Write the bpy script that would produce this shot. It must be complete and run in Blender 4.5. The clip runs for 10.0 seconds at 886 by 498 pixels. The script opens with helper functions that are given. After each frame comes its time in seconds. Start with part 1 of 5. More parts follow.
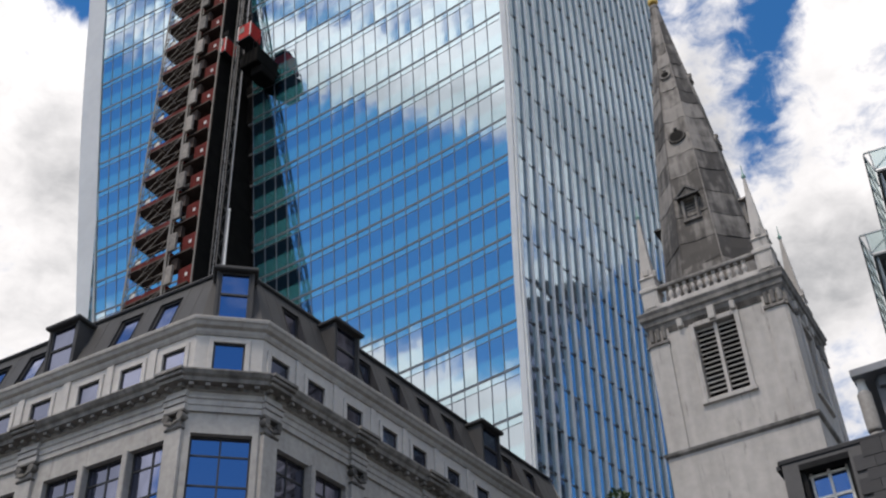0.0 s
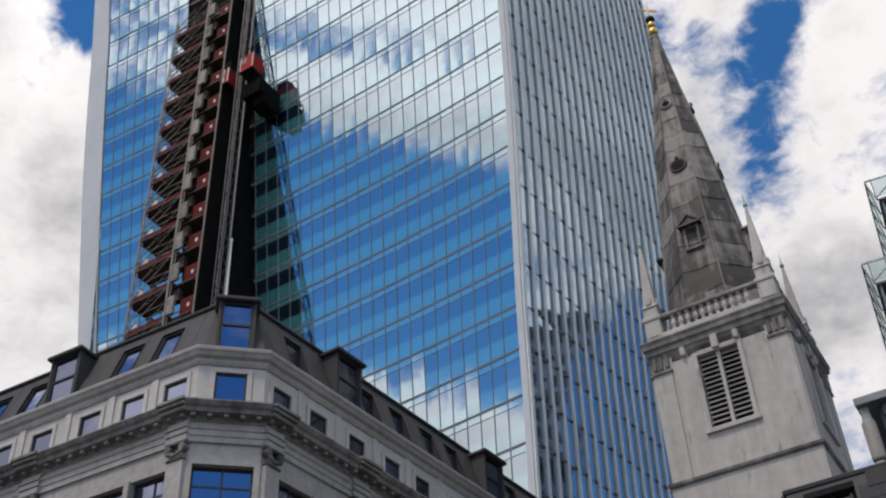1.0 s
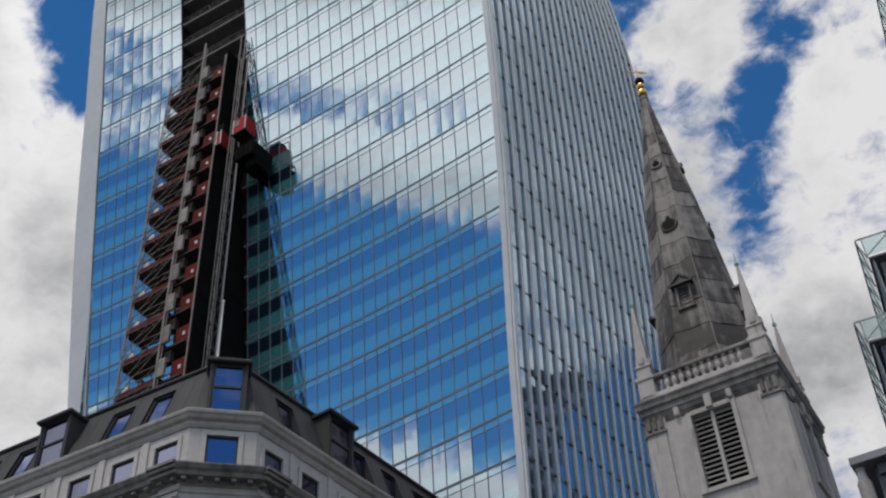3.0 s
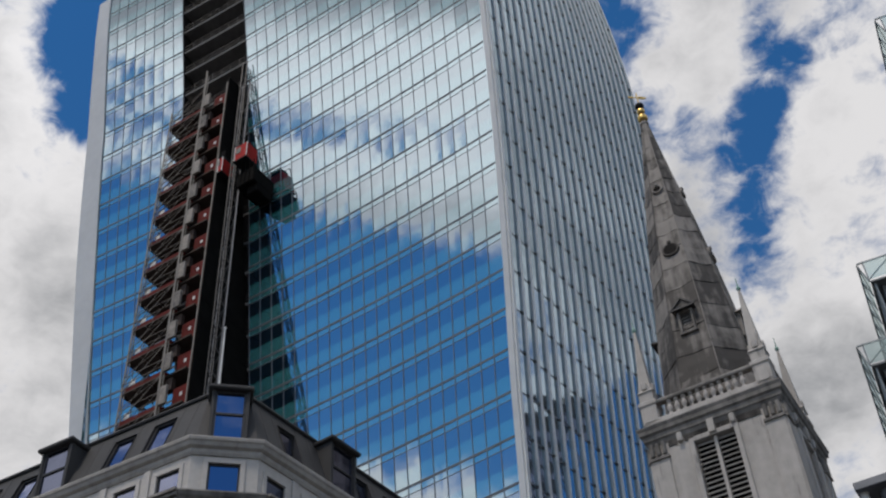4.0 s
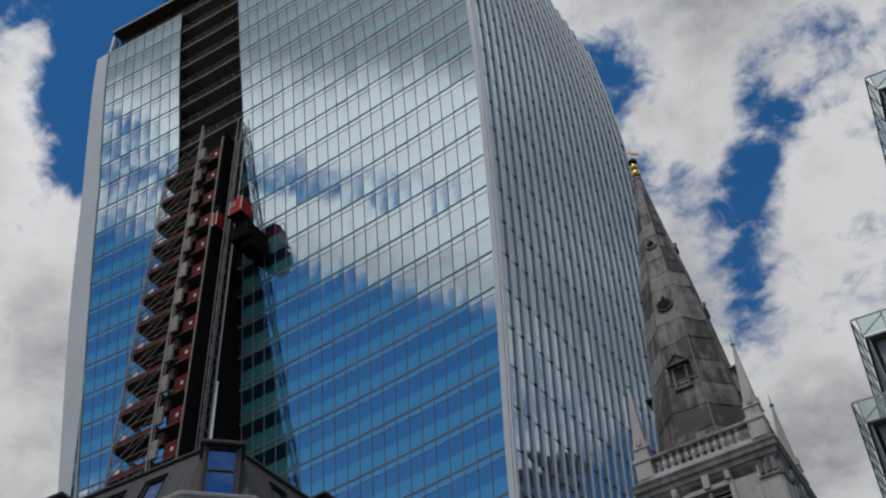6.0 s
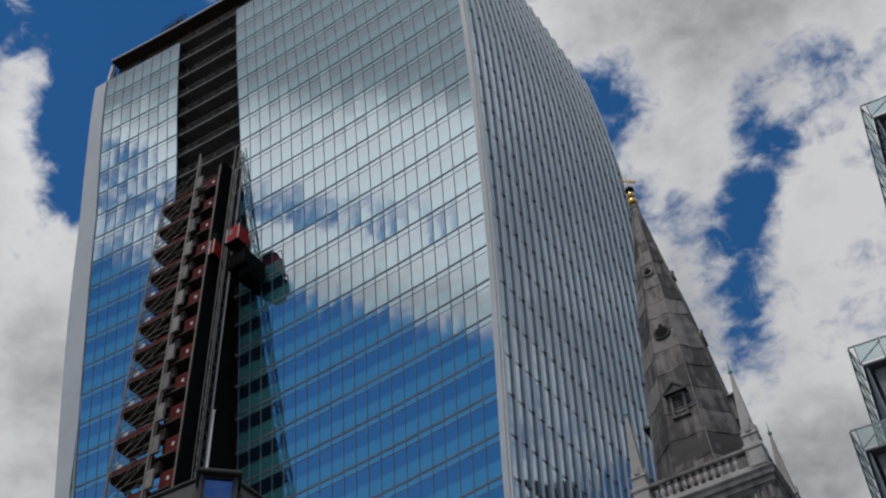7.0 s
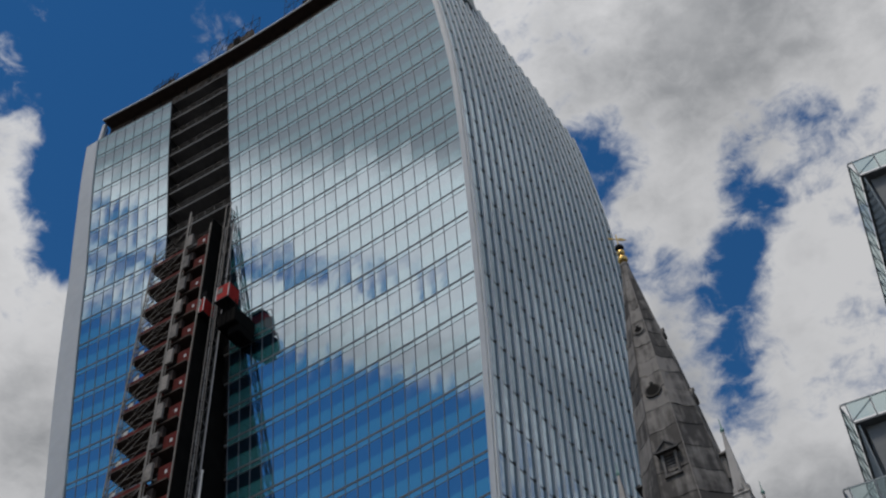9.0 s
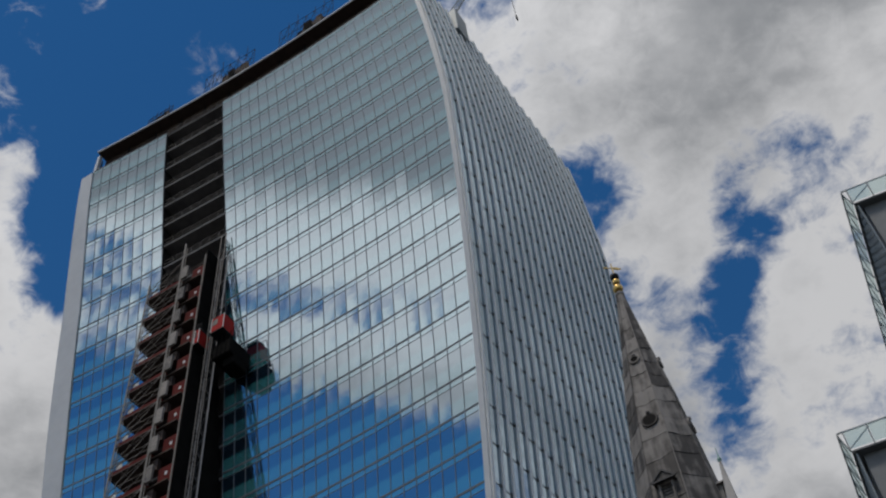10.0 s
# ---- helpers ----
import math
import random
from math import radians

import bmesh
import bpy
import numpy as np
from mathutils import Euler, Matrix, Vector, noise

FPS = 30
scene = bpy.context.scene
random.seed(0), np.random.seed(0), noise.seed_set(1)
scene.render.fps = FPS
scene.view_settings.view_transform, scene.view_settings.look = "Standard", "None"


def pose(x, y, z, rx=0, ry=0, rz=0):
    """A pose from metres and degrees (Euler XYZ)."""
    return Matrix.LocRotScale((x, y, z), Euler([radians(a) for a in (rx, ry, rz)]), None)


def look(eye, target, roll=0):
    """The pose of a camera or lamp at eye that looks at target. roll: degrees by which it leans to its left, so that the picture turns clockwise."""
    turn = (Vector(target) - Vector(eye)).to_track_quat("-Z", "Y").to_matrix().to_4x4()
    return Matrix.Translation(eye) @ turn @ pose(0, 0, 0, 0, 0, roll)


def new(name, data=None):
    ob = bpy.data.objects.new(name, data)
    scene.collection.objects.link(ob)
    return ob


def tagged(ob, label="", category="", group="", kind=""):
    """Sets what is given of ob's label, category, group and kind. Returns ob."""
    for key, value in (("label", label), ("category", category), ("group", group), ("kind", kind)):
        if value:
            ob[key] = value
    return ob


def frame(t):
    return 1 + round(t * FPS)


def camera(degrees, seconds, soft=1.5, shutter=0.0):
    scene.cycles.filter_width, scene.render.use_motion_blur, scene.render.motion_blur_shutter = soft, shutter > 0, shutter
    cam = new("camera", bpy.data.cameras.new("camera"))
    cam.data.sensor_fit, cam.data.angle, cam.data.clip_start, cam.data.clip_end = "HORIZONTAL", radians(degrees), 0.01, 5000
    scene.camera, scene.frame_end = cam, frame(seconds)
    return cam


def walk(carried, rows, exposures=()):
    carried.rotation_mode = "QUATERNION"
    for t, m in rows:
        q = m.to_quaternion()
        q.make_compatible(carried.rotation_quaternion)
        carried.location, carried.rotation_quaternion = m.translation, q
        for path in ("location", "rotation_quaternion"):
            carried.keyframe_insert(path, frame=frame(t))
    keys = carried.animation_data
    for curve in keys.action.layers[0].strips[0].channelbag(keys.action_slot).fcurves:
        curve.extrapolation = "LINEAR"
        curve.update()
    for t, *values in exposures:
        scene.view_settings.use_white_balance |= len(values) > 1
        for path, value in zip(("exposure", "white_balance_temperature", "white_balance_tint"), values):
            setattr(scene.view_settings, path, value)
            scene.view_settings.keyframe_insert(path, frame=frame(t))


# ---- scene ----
cam = camera(42.0, 10.0, soft=2.2)
EYE = (0.0, 0.0, 1.6)
# seconds, heading right of +y, pitch above the horizon, lean to the right (degrees)
TURN = [
    (0.0, 0.00, 38.70, 2.80),
    (0.5, 0.02, 39.36, 2.97),
    (1.0, -0.04, 40.16, 2.95),
    (1.5, 0.05, 40.94, 3.00),
    (2.0, 0.25, 41.68, 3.17),
    (2.5, 0.56, 42.42, 3.47),
    (4.0, 0.73, 44.41, 4.01),
    (4.5, 0.85, 45.00, 4.08),
    (5.0, 1.06, 45.68, 4.14),
    (5.5, 1.26, 46.40, 4.19),
    (7.0, 1.81, 48.46, 4.62),
    (7.5, 2.12, 49.15, 4.72),
    (8.0, 2.51, 49.81, 5.15),
    (8.5, 2.76, 50.52, 5.25),
    (9.0, 2.94, 51.28, 5.57),
    (9.5, 3.31, 52.01, 5.93),
    (10.0, 3.58, 52.74, 6.40),
]


def aimed(heading, pitch, lean):
    h, p = radians(heading), radians(pitch)
    ahead = Vector((math.sin(h) * math.cos(p), math.cos(h) * math.cos(p), math.sin(p)))
    return look(EYE, Vector(EYE) + 100 * ahead, -lean)


walk(cam, [(t, aimed(h, p, r)) for t, h, p, r in TURN],
     exposures=[(0.0, 0.36, 6700, 12), (0.5, 0.30, 6750, 13), (1.0, 0.17, 6700, 13), (2.0, 0.11, 6650, 12), (2.5, -0.02, 6600, 11),
                (4.5, -0.19, 6550, 11), (5.5, -0.35, 6500, 10), (8.0, -0.50, 6450, 10), (10.0, -0.59, 6450, 10)])

# ---- world and sun ----
SUN_AZ, SUN_EL = -146.0, 63.0      # heading of the sun right of +y, height


def heading(az, el):
    a, e = radians(az), radians(el)
    return Vector((math.sin(a) * math.cos(e), math.cos(a) * math.cos(e), math.sin(e)))


world = bpy.data.worlds.new("sky")
scene.world = world
world.use_nodes = True
wn, wl = world.node_tree.nodes, world.node_tree.links
wn.clear()


def wnode(kind, **values):
    n = wn.new(kind)
    for k, v in values.items():
        n.inputs[k.replace("_", " ")].default_value = v
    return n


def wmath(op, a, b=None, c=None, clamp=False):
    n = wn.new("ShaderNodeMath")
    n.operation, n.use_clamp = op, clamp
    for i, v in enumerate((a, b, c)):
        if v is None:
            continue
        if isinstance(v, (int, float)):
            n.inputs[i].default_value = v
        else:
            wl.new(v, n.inputs[i])
    return n.outputs[0]


sky = wn.new("ShaderNodeTexSky")
sky.sky_type, sky.sun_disc = "NISHITA", False
sky.sun_elevation, sky.sun_rotation = radians(SUN_EL), radians(SUN_AZ)
sky.air_density, sky.dust_density, sky.ozone_density = 1.0, 0.0, 2.0
coord = wn.new("ShaderNodeTexCoord")
flat = wn.new("ShaderNodeMapping")
flat.inputs["Scale"].default_value = (1.0, 1.0, 1.5)
wl.new(coord.outputs["Generated"], flat.inputs["Vector"])
billow = wnode("ShaderNodeTexNoise", Scale=5.0, Detail=10.0, Roughness=0.58, Distortion=0.35)
wl.new(flat.outputs["Vector"], billow.inputs["Vector"])
puffs = wnode("ShaderNodeTexNoise", Scale=15.0, Detail=9.0, Roughness=0.62)
wl.new(flat.outputs["Vector"], puffs.inputs["Vector"])


def bank(az, el, size, amount):
    """A cloud bank (amount above 0) or a clearing (below 0) round a direction."""
    dot = wn.new("ShaderNodeVectorMath")
    dot.operation = "DOT_PRODUCT"
    wl.new(coord.outputs["Generated"], dot.inputs[0])
    dot.inputs[1].default_value = heading(az, el)
    angle = wmath("ARCCOSINE", wmath("MINIMUM", dot.outputs["Value"], 0.99999))
    fall = wmath("SUBTRACT", 1.0, wmath("DIVIDE", angle, radians(size)), clamp=True)
    return wmath("MULTIPLY", wmath("SMOOTH_MIN", fall, 1.0, 0.1), amount)


wisps = wnode("ShaderNodeTexNoise", Scale=34.0, Detail=6.0, Roughness=0.6, Distortion=0.8)
wl.new(flat.outputs["Vector"], wisps.inputs["Vector"])
cover = wmath("ADD", wmath("MULTIPLY", billow.outputs["Fac"], 1.0), wmath("MULTIPLY", puffs.outputs["Fac"], 0.6))
cover = wmath("ADD", cover, wmath("MULTIPLY", wmath("SUBTRACT", wisps.outputs["Fac"], 0.5), wmath("ADD", 0.42, bank(-118.5, 36.5, 6, 1.2))))
for az, el, size, amount in (
        (30.2, 52.2, 4.0, -0.36), (26.4, 49.4, 3.0, -0.32), (23.8, 46.9, 2.5, -0.30), (21.9, 44.4, 2.6, -0.30), (20.6, 41.6, 2.5, -0.28), (27.6, 46.4, 2.4, 0.16), (17.2, 54.4, 2.6, -0.22), (19.8, 46.6, 2.0, -0.16),
        (31, 44, 13, 0.22), (24, 60, 12, 0.22), (21.3, 51, 3.0, 0.14), (33, 57, 10, 0.2), (23, 33, 8, 0.25),
        (-22, 63, 14, -0.36), (-28.5, 56, 6, -0.28), (-26.5, 51, 3.6, -0.26), (-31.5, 50.5, 4.0, 0.2), (-27.6, 53.4, 2.4, -0.3), (-30.5, 54.2, 2.8, 0.38), (-28, 45.5, 8, 0.18), (-24.5, 37, 10, 0.26), (-31.0, 62, 2.6, 0.14),
        (-119, 57, 19, 1.1), (-121.6, 37.5, 4.6, 0.28), (-114.5, 41.0, 2.6, -0.34), (-116.9, 43.2, 3.0, 0.2), (-117.4, 41.0, 2.8, 0.42), (-118.0, 37.6, 2.6, -0.16), (-113, 33.5, 4.5, -0.32), (-114, 28, 6.5, -0.7), (-118.5, 29.5, 4.0, -0.35), (-118.6, 36.0, 3.6, 0.12), (-118.2, 34.2, 3.8, 0.24), (-119.8, 33.5, 3.0, 0.22), (-112.2, 18.5, 5.6, 0.8), (-105, 31, 6.5, 1.0), (-25.5, 48.8, 2.0, -0.3),
        (167, 33, 14, -0.32), (73, 50, 22, 0.8), (66.5, 25, 7, -0.55)):
    cover = wmath("ADD", cover, bank(az, el, size, amount))
ramp = wn.new("ShaderNodeMapRange")
ramp.interpolation_type = "SMOOTHSTEP"
wl.new(cover, ramp.inputs["Value"])
ramp.inputs["From Min"].default_value, ramp.inputs["From Max"].default_value = 0.66, 0.94
# thicker cloud has a greyer base
thick = wn.new("ShaderNodeMapRange")
thick.interpolation_type = "SMOOTHSTEP"
shade = wnode("ShaderNodeTexNoise", Scale=5.0, Detail=6.0, Roughness=0.55)
wl.new(flat.outputs["Vector"], shade.inputs["Vector"])
depth_ = wmath("ADD", wmath("MULTIPLY", wmath("MINIMUM", cover, 1.2), 0.55), wmath("MULTIPLY", shade.outputs["Fac"], 1.3))
for az, el, size, amount in ((-121.5, 58, 19, 1.8), (-118.8, 40.8, 7, -0.65), (-27, 45, 9, -0.18), (-112, 19, 6, -0.4), (31, 46, 10, -0.22)):
    depth_ = wmath("ADD", depth_, bank(az, el, size, amount))
wl.new(depth_, thick.inputs["Value"])
thick.inputs["From Min"].default_value, thick.inputs["From Max"].default_value = 0.98, 1.62
tone = wn.new("ShaderNodeMix")
tone.data_type = "RGBA"
tone.inputs[6].default_value, tone.inputs[7].default_value = (0.82, 0.82, 0.83, 1), (0.28, 0.295, 0.315, 1)
wl.new(thick.outputs["Result"], tone.inputs[0])
clear = wn.new("ShaderNodeBackground")
clear.inputs["Strength"].default_value = 0.12
deep = wnode("ShaderNodeHueSaturation", Hue=0.501, Saturation=1.33)
wl.new(sky.outputs["Color"], deep.inputs["Color"])
wl.new(deep.outputs["Color"], clear.inputs["Color"])
cloud = wn.new("ShaderNodeBackground")
cloud.inputs["Strength"].default_value = 1.0
wl.new(tone.outputs[2], cloud.inputs["Color"])
# cloud towards the sun is lit through and brighter
wl.new(wmath("ADD", 1.0, bank(SUN_AZ, SUN_EL, 65, 1.25)), cloud.inputs["Strength"])
both = wn.new("ShaderNodeMixShader")
wl.new(ramp.outputs["Result"], both.inputs[0])
wl.new(clear.outputs[0], both.inputs[1])
wl.new(cloud.outputs[0], both.inputs[2])
wl.new(both.outputs[0], wn.new("ShaderNodeOutputWorld").inputs["Surface"])

sun = new("sun", bpy.data.lights.new("sun", "SUN"))
sun.data.energy, sun.data.angle, sun.data.color = 1.7, radians(9.0), (1.0, 0.91, 0.80)
sun.matrix_world = look(heading(SUN_AZ, SUN_EL) * 200, (0, 0, 0))


# ---- materials ----
def material(name, a, b, rough=0.7, metal=0.0, grain=3.0, blotch=0.35, bump=0.2, streak=0.0, spread=0.0, spec=0.5, soot=0.0):
    """Two colours mixed by large blotches and fine grain, with relief; streak: rain marks drawn out downwards; spread: piece to piece."""
    m = bpy.data.materials.new(name)
    m.use_nodes = True
    n, l = m.node_tree.nodes, m.node_tree.links
    p = n["Principled BSDF"]
    p.inputs["Metallic"].default_value = metal
    p.inputs["Specular IOR Level"].default_value = spec
    geo = n.new("ShaderNodeNewGeometry")
    big, fine, stain = (n.new("ShaderNodeTexNoise") for _ in range(3))
    big.inputs["Scale"].default_value, big.inputs["Detail"].default_value = blotch, 5
    fine.inputs["Scale"].default_value, fine.inputs["Detail"].default_value = grain, 8
    stain.inputs["Scale"].default_value, stain.inputs["Detail"].default_value = 1.6, 6
    drawn = n.new("ShaderNodeMapping")
    drawn.inputs["Scale"].default_value = (1.6, 1.6, 0.16)
    l.new(geo.outputs["Position"], drawn.inputs["Vector"])
    l.new(drawn.outputs["Vector"], stain.inputs["Vector"])
    for t in (big, fine):
        l.new(geo.outputs["Position"], t.inputs["Vector"])

    def calc(op, x, y):
        q = n.new("ShaderNodeMath")
        q.operation = op
        for i, v in enumerate((x, y)):
            if isinstance(v, (int, float)):
                q.inputs[i].default_value = v
            else:
                l.new(v, q.inputs[i])
        return q.outputs[0]

    f = calc("ADD", calc("MULTIPLY", big.outputs["Fac"], 0.55), calc("MULTIPLY", fine.outputs["Fac"], 0.45))
    if streak:
        f = calc("ADD", f, calc("MULTIPLY", calc("SUBTRACT", stain.outputs["Fac"], 0.5), streak))
    if spread:
        info = n.new("ShaderNodeObjectInfo")
        f = calc("ADD", f, calc("MULTIPLY", calc("SUBTRACT", info.outputs["Random"], 0.5), spread))
    rng = n.new("ShaderNodeMapRange")
    rng.inputs["From Min"].default_value, rng.inputs["From Max"].default_value = 0.3, 0.7
    l.new(f, rng.inputs["Value"])
    mix = n.new("ShaderNodeMix")
    mix.data_type = "RGBA"
    mix.inputs[6].default_value, mix.inputs[7].default_value = (*a, 1), (*b, 1)
    l.new(rng.outputs["Result"], mix.inputs[0])
    tint = mix.outputs[2]
    if soot:
        # narrow dark runs of soot
        runs = n.new("ShaderNodeTexNoise")
        runs.inputs["Scale"].default_value, runs.inputs["Detail"].default_value, runs.inputs["Roughness"].default_value = 1.3, 7, 0.65
        thin = n.new("ShaderNodeMapping")
        thin.inputs["Scale"].default_value = (2.2, 2.2, 0.3)
        l.new(geo.outputs["Position"], thin.inputs["Vector"])
        l.new(thin.outputs["Vector"], runs.inputs["Vector"])
        cut = n.new("ShaderNodeMapRange")
        cut.interpolation_type = "SMOOTHSTEP"
        cut.inputs["From Min"].default_value, cut.inputs["From Max"].default_value, cut.inputs["To Max"].default_value = 0.57, 0.72, soot
        l.new(runs.outputs["Fac"], cut.inputs["Value"])
        dark = n.new("ShaderNodeMix")
        dark.data_type = "RGBA"
        dark.inputs[7].default_value = (0.06, 0.055, 0.05, 1)
        l.new(cut.outputs["Result"], dark.inputs[0])
        l.new(tint, dark.inputs[6])
        tint = dark.outputs[2]
    l.new(tint, p.inputs["Base Color"])
    l.new(calc("ADD", calc("MULTIPLY", fine.outputs["Fac"], 0.2), rough - 0.1), p.inputs["Roughness"])
    if bump:
        bm_ = n.new("ShaderNodeBump")
        bm_.inputs["Strength"].default_value, bm_.inputs["Distance"].default_value = bump, 0.02
        l.new(fine.outputs["Fac"], bm_.inputs["Height"])
        l.new(bm_.outputs["Normal"], p.inputs["Normal"])
    return m


def glazing(name, body, mirror, share, wave=0.02, size=0.9, spread=0.06):
    """Coated glass: a share of mirror over a tinted body, slightly wavy, each pane a little different."""
    m = bpy.data.materials.new(name)
    m.use_nodes = True
    n, l = m.node_tree.nodes, m.node_tree.links
    p = n["Principled BSDF"]
    p.inputs["Base Color"].default_value = (*body, 1)
    p.inputs["Roughness"].default_value = 0.08
    g = n.new("ShaderNodeBsdfGlossy")
    g.inputs["Roughness"].default_value = 0.045
    geo = n.new("ShaderNodeNewGeometry")
    noise_ = n.new("ShaderNodeTexNoise")
    noise_.inputs["Scale"].default_value, noise_.inputs["Detail"].default_value = size, 1.5
    l.new(geo.outputs["Position"], noise_.inputs["Vector"])
    b = n.new("ShaderNodeBump")
    b.inputs["Strength"].default_value, b.inputs["Distance"].default_value = 1.0, wave
    l.new(noise_.outputs["Fac"], b.inputs["Height"])
    for s in (p, g):
        l.new(b.outputs["Normal"], s.inputs["Normal"])
    tint = n.new("ShaderNodeMix")
    tint.data_type = "RGBA"
    tint.inputs[6].default_value = (*[c * (1 - spread) for c in mirror], 1)
    tint.inputs[7].default_value = (*[min(1, c * (1 + spread)) for c in mirror], 1)
    l.new(geo.outputs["Random Per Island"], tint.inputs[0])
    l.new(tint.outputs[2], g.inputs["Color"])
    mx = n.new("ShaderNodeMixShader")
    mx.inputs[0].default_value = share
    l.new(p.outputs[0], mx.inputs[1])
    l.new(g.outputs[0], mx.inputs[2])
    l.new(mx.outputs[0], n["Material Output"].inputs["Surface"])
    return m


STONE = material("portland_stone", (0.27, 0.253, 0.236), (0.45, 0.426, 0.40), 0.85, 0, 4.0, 0.3, 0.25, 0.3, soot=0.35)
STONE_PALE = material("pale_stone", (0.42, 0.398, 0.376), (0.56, 0.534, 0.508), 0.85, 0, 4.0, 0.4, 0.2, 0.25)
STONE_SOOT = material("sooty_stone", (0.035, 0.032, 0.030), (0.19, 0.177, 0.162), 0.9, 0, 3.0, 0.6, 0.3, 0.8)
STONE_GREY = material("grimy_stone", (0.10, 0.093, 0.086), (0.30, 0.282, 0.262), 0.9, 0, 3.0, 0.5, 0.3, 0.6, soot=0.6)
STONE_BLACK = material("blackened_stone", (0.010, 0.009, 0.0085), (0.09, 0.083, 0.077), 0.92, 0, 2.4, 0.8, 0.3, 0.9)
STONE_TOWER = material("tower_stone", (0.34, 0.319, 0.297), (0.52, 0.490, 0.460), 0.88, 0, 2.2, 0.3, 0.3, 0.4, soot=0.6)
LEAD = material("weathered_lead", (0.045, 0.040, 0.036), (0.225, 0.207, 0.190), 0.75, 0.0, 2.2, 1.0, 0.5, 1.2, 0.55)
SLATE = material("slate", (0.014, 0.014, 0.016), (0.042, 0.041, 0.044), 0.75, 0, 4.0, 0.7, 0.3, 0.3, 0.3)
MANSARD = material("mansard_lead", (0.020, 0.0205, 0.022), (0.042, 0.042, 0.044), 0.68, 0, 1.5, 0.4, 0.2, 0.35)
DARKMETAL = material("dark_bronze_metal", (0.02, 0.021, 0.023), (0.045, 0.045, 0.048), 0.5, 0.3, 5.0, 0.6, 0.1)
ALU = material("white_aluminium", (0.56, 0.58, 0.60), (0.68, 0.70, 0.72), 0.42, 0.0, 0.8, 0.12, 0.04)
FIN = material("fin_aluminium", (0.74, 0.76, 0.76), (0.84, 0.85, 0.85), 0.40, 0.0, 0.8, 0.12, 0.03)
TRANSOM = material("dark_transom", (0.10, 0.11, 0.13), (0.17, 0.18, 0.20), 0.55, 0.2, 2.0, 0.3, 0.05)
MULLION = material("grey_mullion", (0.16, 0.17, 0.19), (0.24, 0.25, 0.27), 0.5, 0.4, 2.0, 0.3, 0.05)
CONCRETE = material("raw_concrete", (0.10, 0.10, 0.10), (0.20, 0.195, 0.19), 0.9, 0, 2.0, 0.4, 0.3)
# near-black for the insides of openings: their shade put into the colour
VOID_SHADE = material("void_shade", (0.012, 0.011, 0.0105), (0.032, 0.030, 0.028), 0.95, 0, 1.0, 0.3, 0.2, 0.0, 0.0, 0.05)
STEEL = material("galvanised_steel", (0.12, 0.112, 0.104), (0.24, 0.225, 0.208), 0.65, 0.2, 5.0, 1.0, 0.1)
TUBE = material("scaffold_tube", (0.13, 0.115, 0.10), (0.24, 0.215, 0.195), 0.7, 0.3, 5.0, 1.0, 0.1)
RUSTY = material("brown_scaffold_boards", (0.038, 0.025, 0.02), (0.085, 0.058, 0.046), 0.85, 0, 4.0, 1.0, 0.3)
RED = material("red_painted_mesh", (0.075, 0.010, 0.008), (0.165, 0.02, 0.017), 0.75, 0, 4.0, 1.2, 0.15, 0.0, 0.0, 0.15)
REDCAR = material("red_hoist_paint", (0.32, 0.012, 0.010), (0.46, 0.02, 0.016), 0.7, 0, 4.0, 1.2, 0.08, 0.0, 0.0, 0.2)
PANELGREY = material("grey_gate_panel", (0.07, 0.065, 0.06), (0.30, 0.27, 0.24), 0.7, 0, 4.0, 1.0, 0.1, 0.0, 0.5)
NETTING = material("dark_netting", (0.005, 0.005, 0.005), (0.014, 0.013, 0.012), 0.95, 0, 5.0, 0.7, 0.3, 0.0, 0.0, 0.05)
BLACK = material("black_rubber", (0.010, 0.010, 0.011), (0.022, 0.022, 0.022), 0.8, 0, 4.0, 1.0, 0.1, 0.0, 0.0, 0.15)
WHITE = material("white_plate", (0.62, 0.62, 0.60), (0.75, 0.75, 0.73), 0.6, 0, 4.0, 1.0, 0.05)
GOLD = material("gilded_metal", (0.65, 0.42, 0.12), (0.80, 0.55, 0.20), 0.3, 1.0, 8.0, 2.0, 0.1)
COPPER = material("green_copper", (0.16, 0.30, 0.26), (0.26, 0.42, 0.37), 0.75, 0, 8.0, 2.0, 0.2)
GROUND = material("asphalt", (0.04, 0.04, 0.042), (0.065, 0.064, 0.063), 0.9, 0, 9.0, 0.2, 0.3)
LEAF = material("leaf", (0.035, 0.07, 0.018), (0.08, 0.13, 0.04), 0.6, 0, 6.0, 1.0, 0.1)
BARK = material("bark", (0.07, 0.055, 0.04), (0.13, 0.10, 0.08), 0.9, 0, 6.0, 1.0, 0.4)
VISION = glazing("vision_glass", (0.006, 0.030, 0.060), (0.595, 0.68, 0.735), 0.67, 0.004, 0.6, 0.03)
SPANDREL = glazing("spandrel_glass", (0.07, 0.32, 0.35), (0.69, 0.79, 0.85), 0.56, 0.004, 0.6, 0.03)
HEADSTRIP = glazing("head_strip_glass", (0.08, 0.34, 0.37), (0.71, 0.81, 0.87), 0.56, 0.004, 0.4, 0.03)
EASTGLASS = glazing("east_glass", (0.012, 0.030, 0.045), (0.60, 0.74, 0.84), 0.66, 0.02, 0.5)
WINDOW = glazing("window_glass", (0.006, 0.008, 0.014), (0.40, 0.43, 0.60), 0.52, 0.006, 0.8)
CLEARISH = glazing("parapet_glass", (0.20, 0.29, 0.29), (0.75, 0.85, 0.86), 0.35, 0.006, 0.8)
n_ = CLEARISH.node_tree.nodes
see = n_.new("ShaderNodeBsdfTransparent")
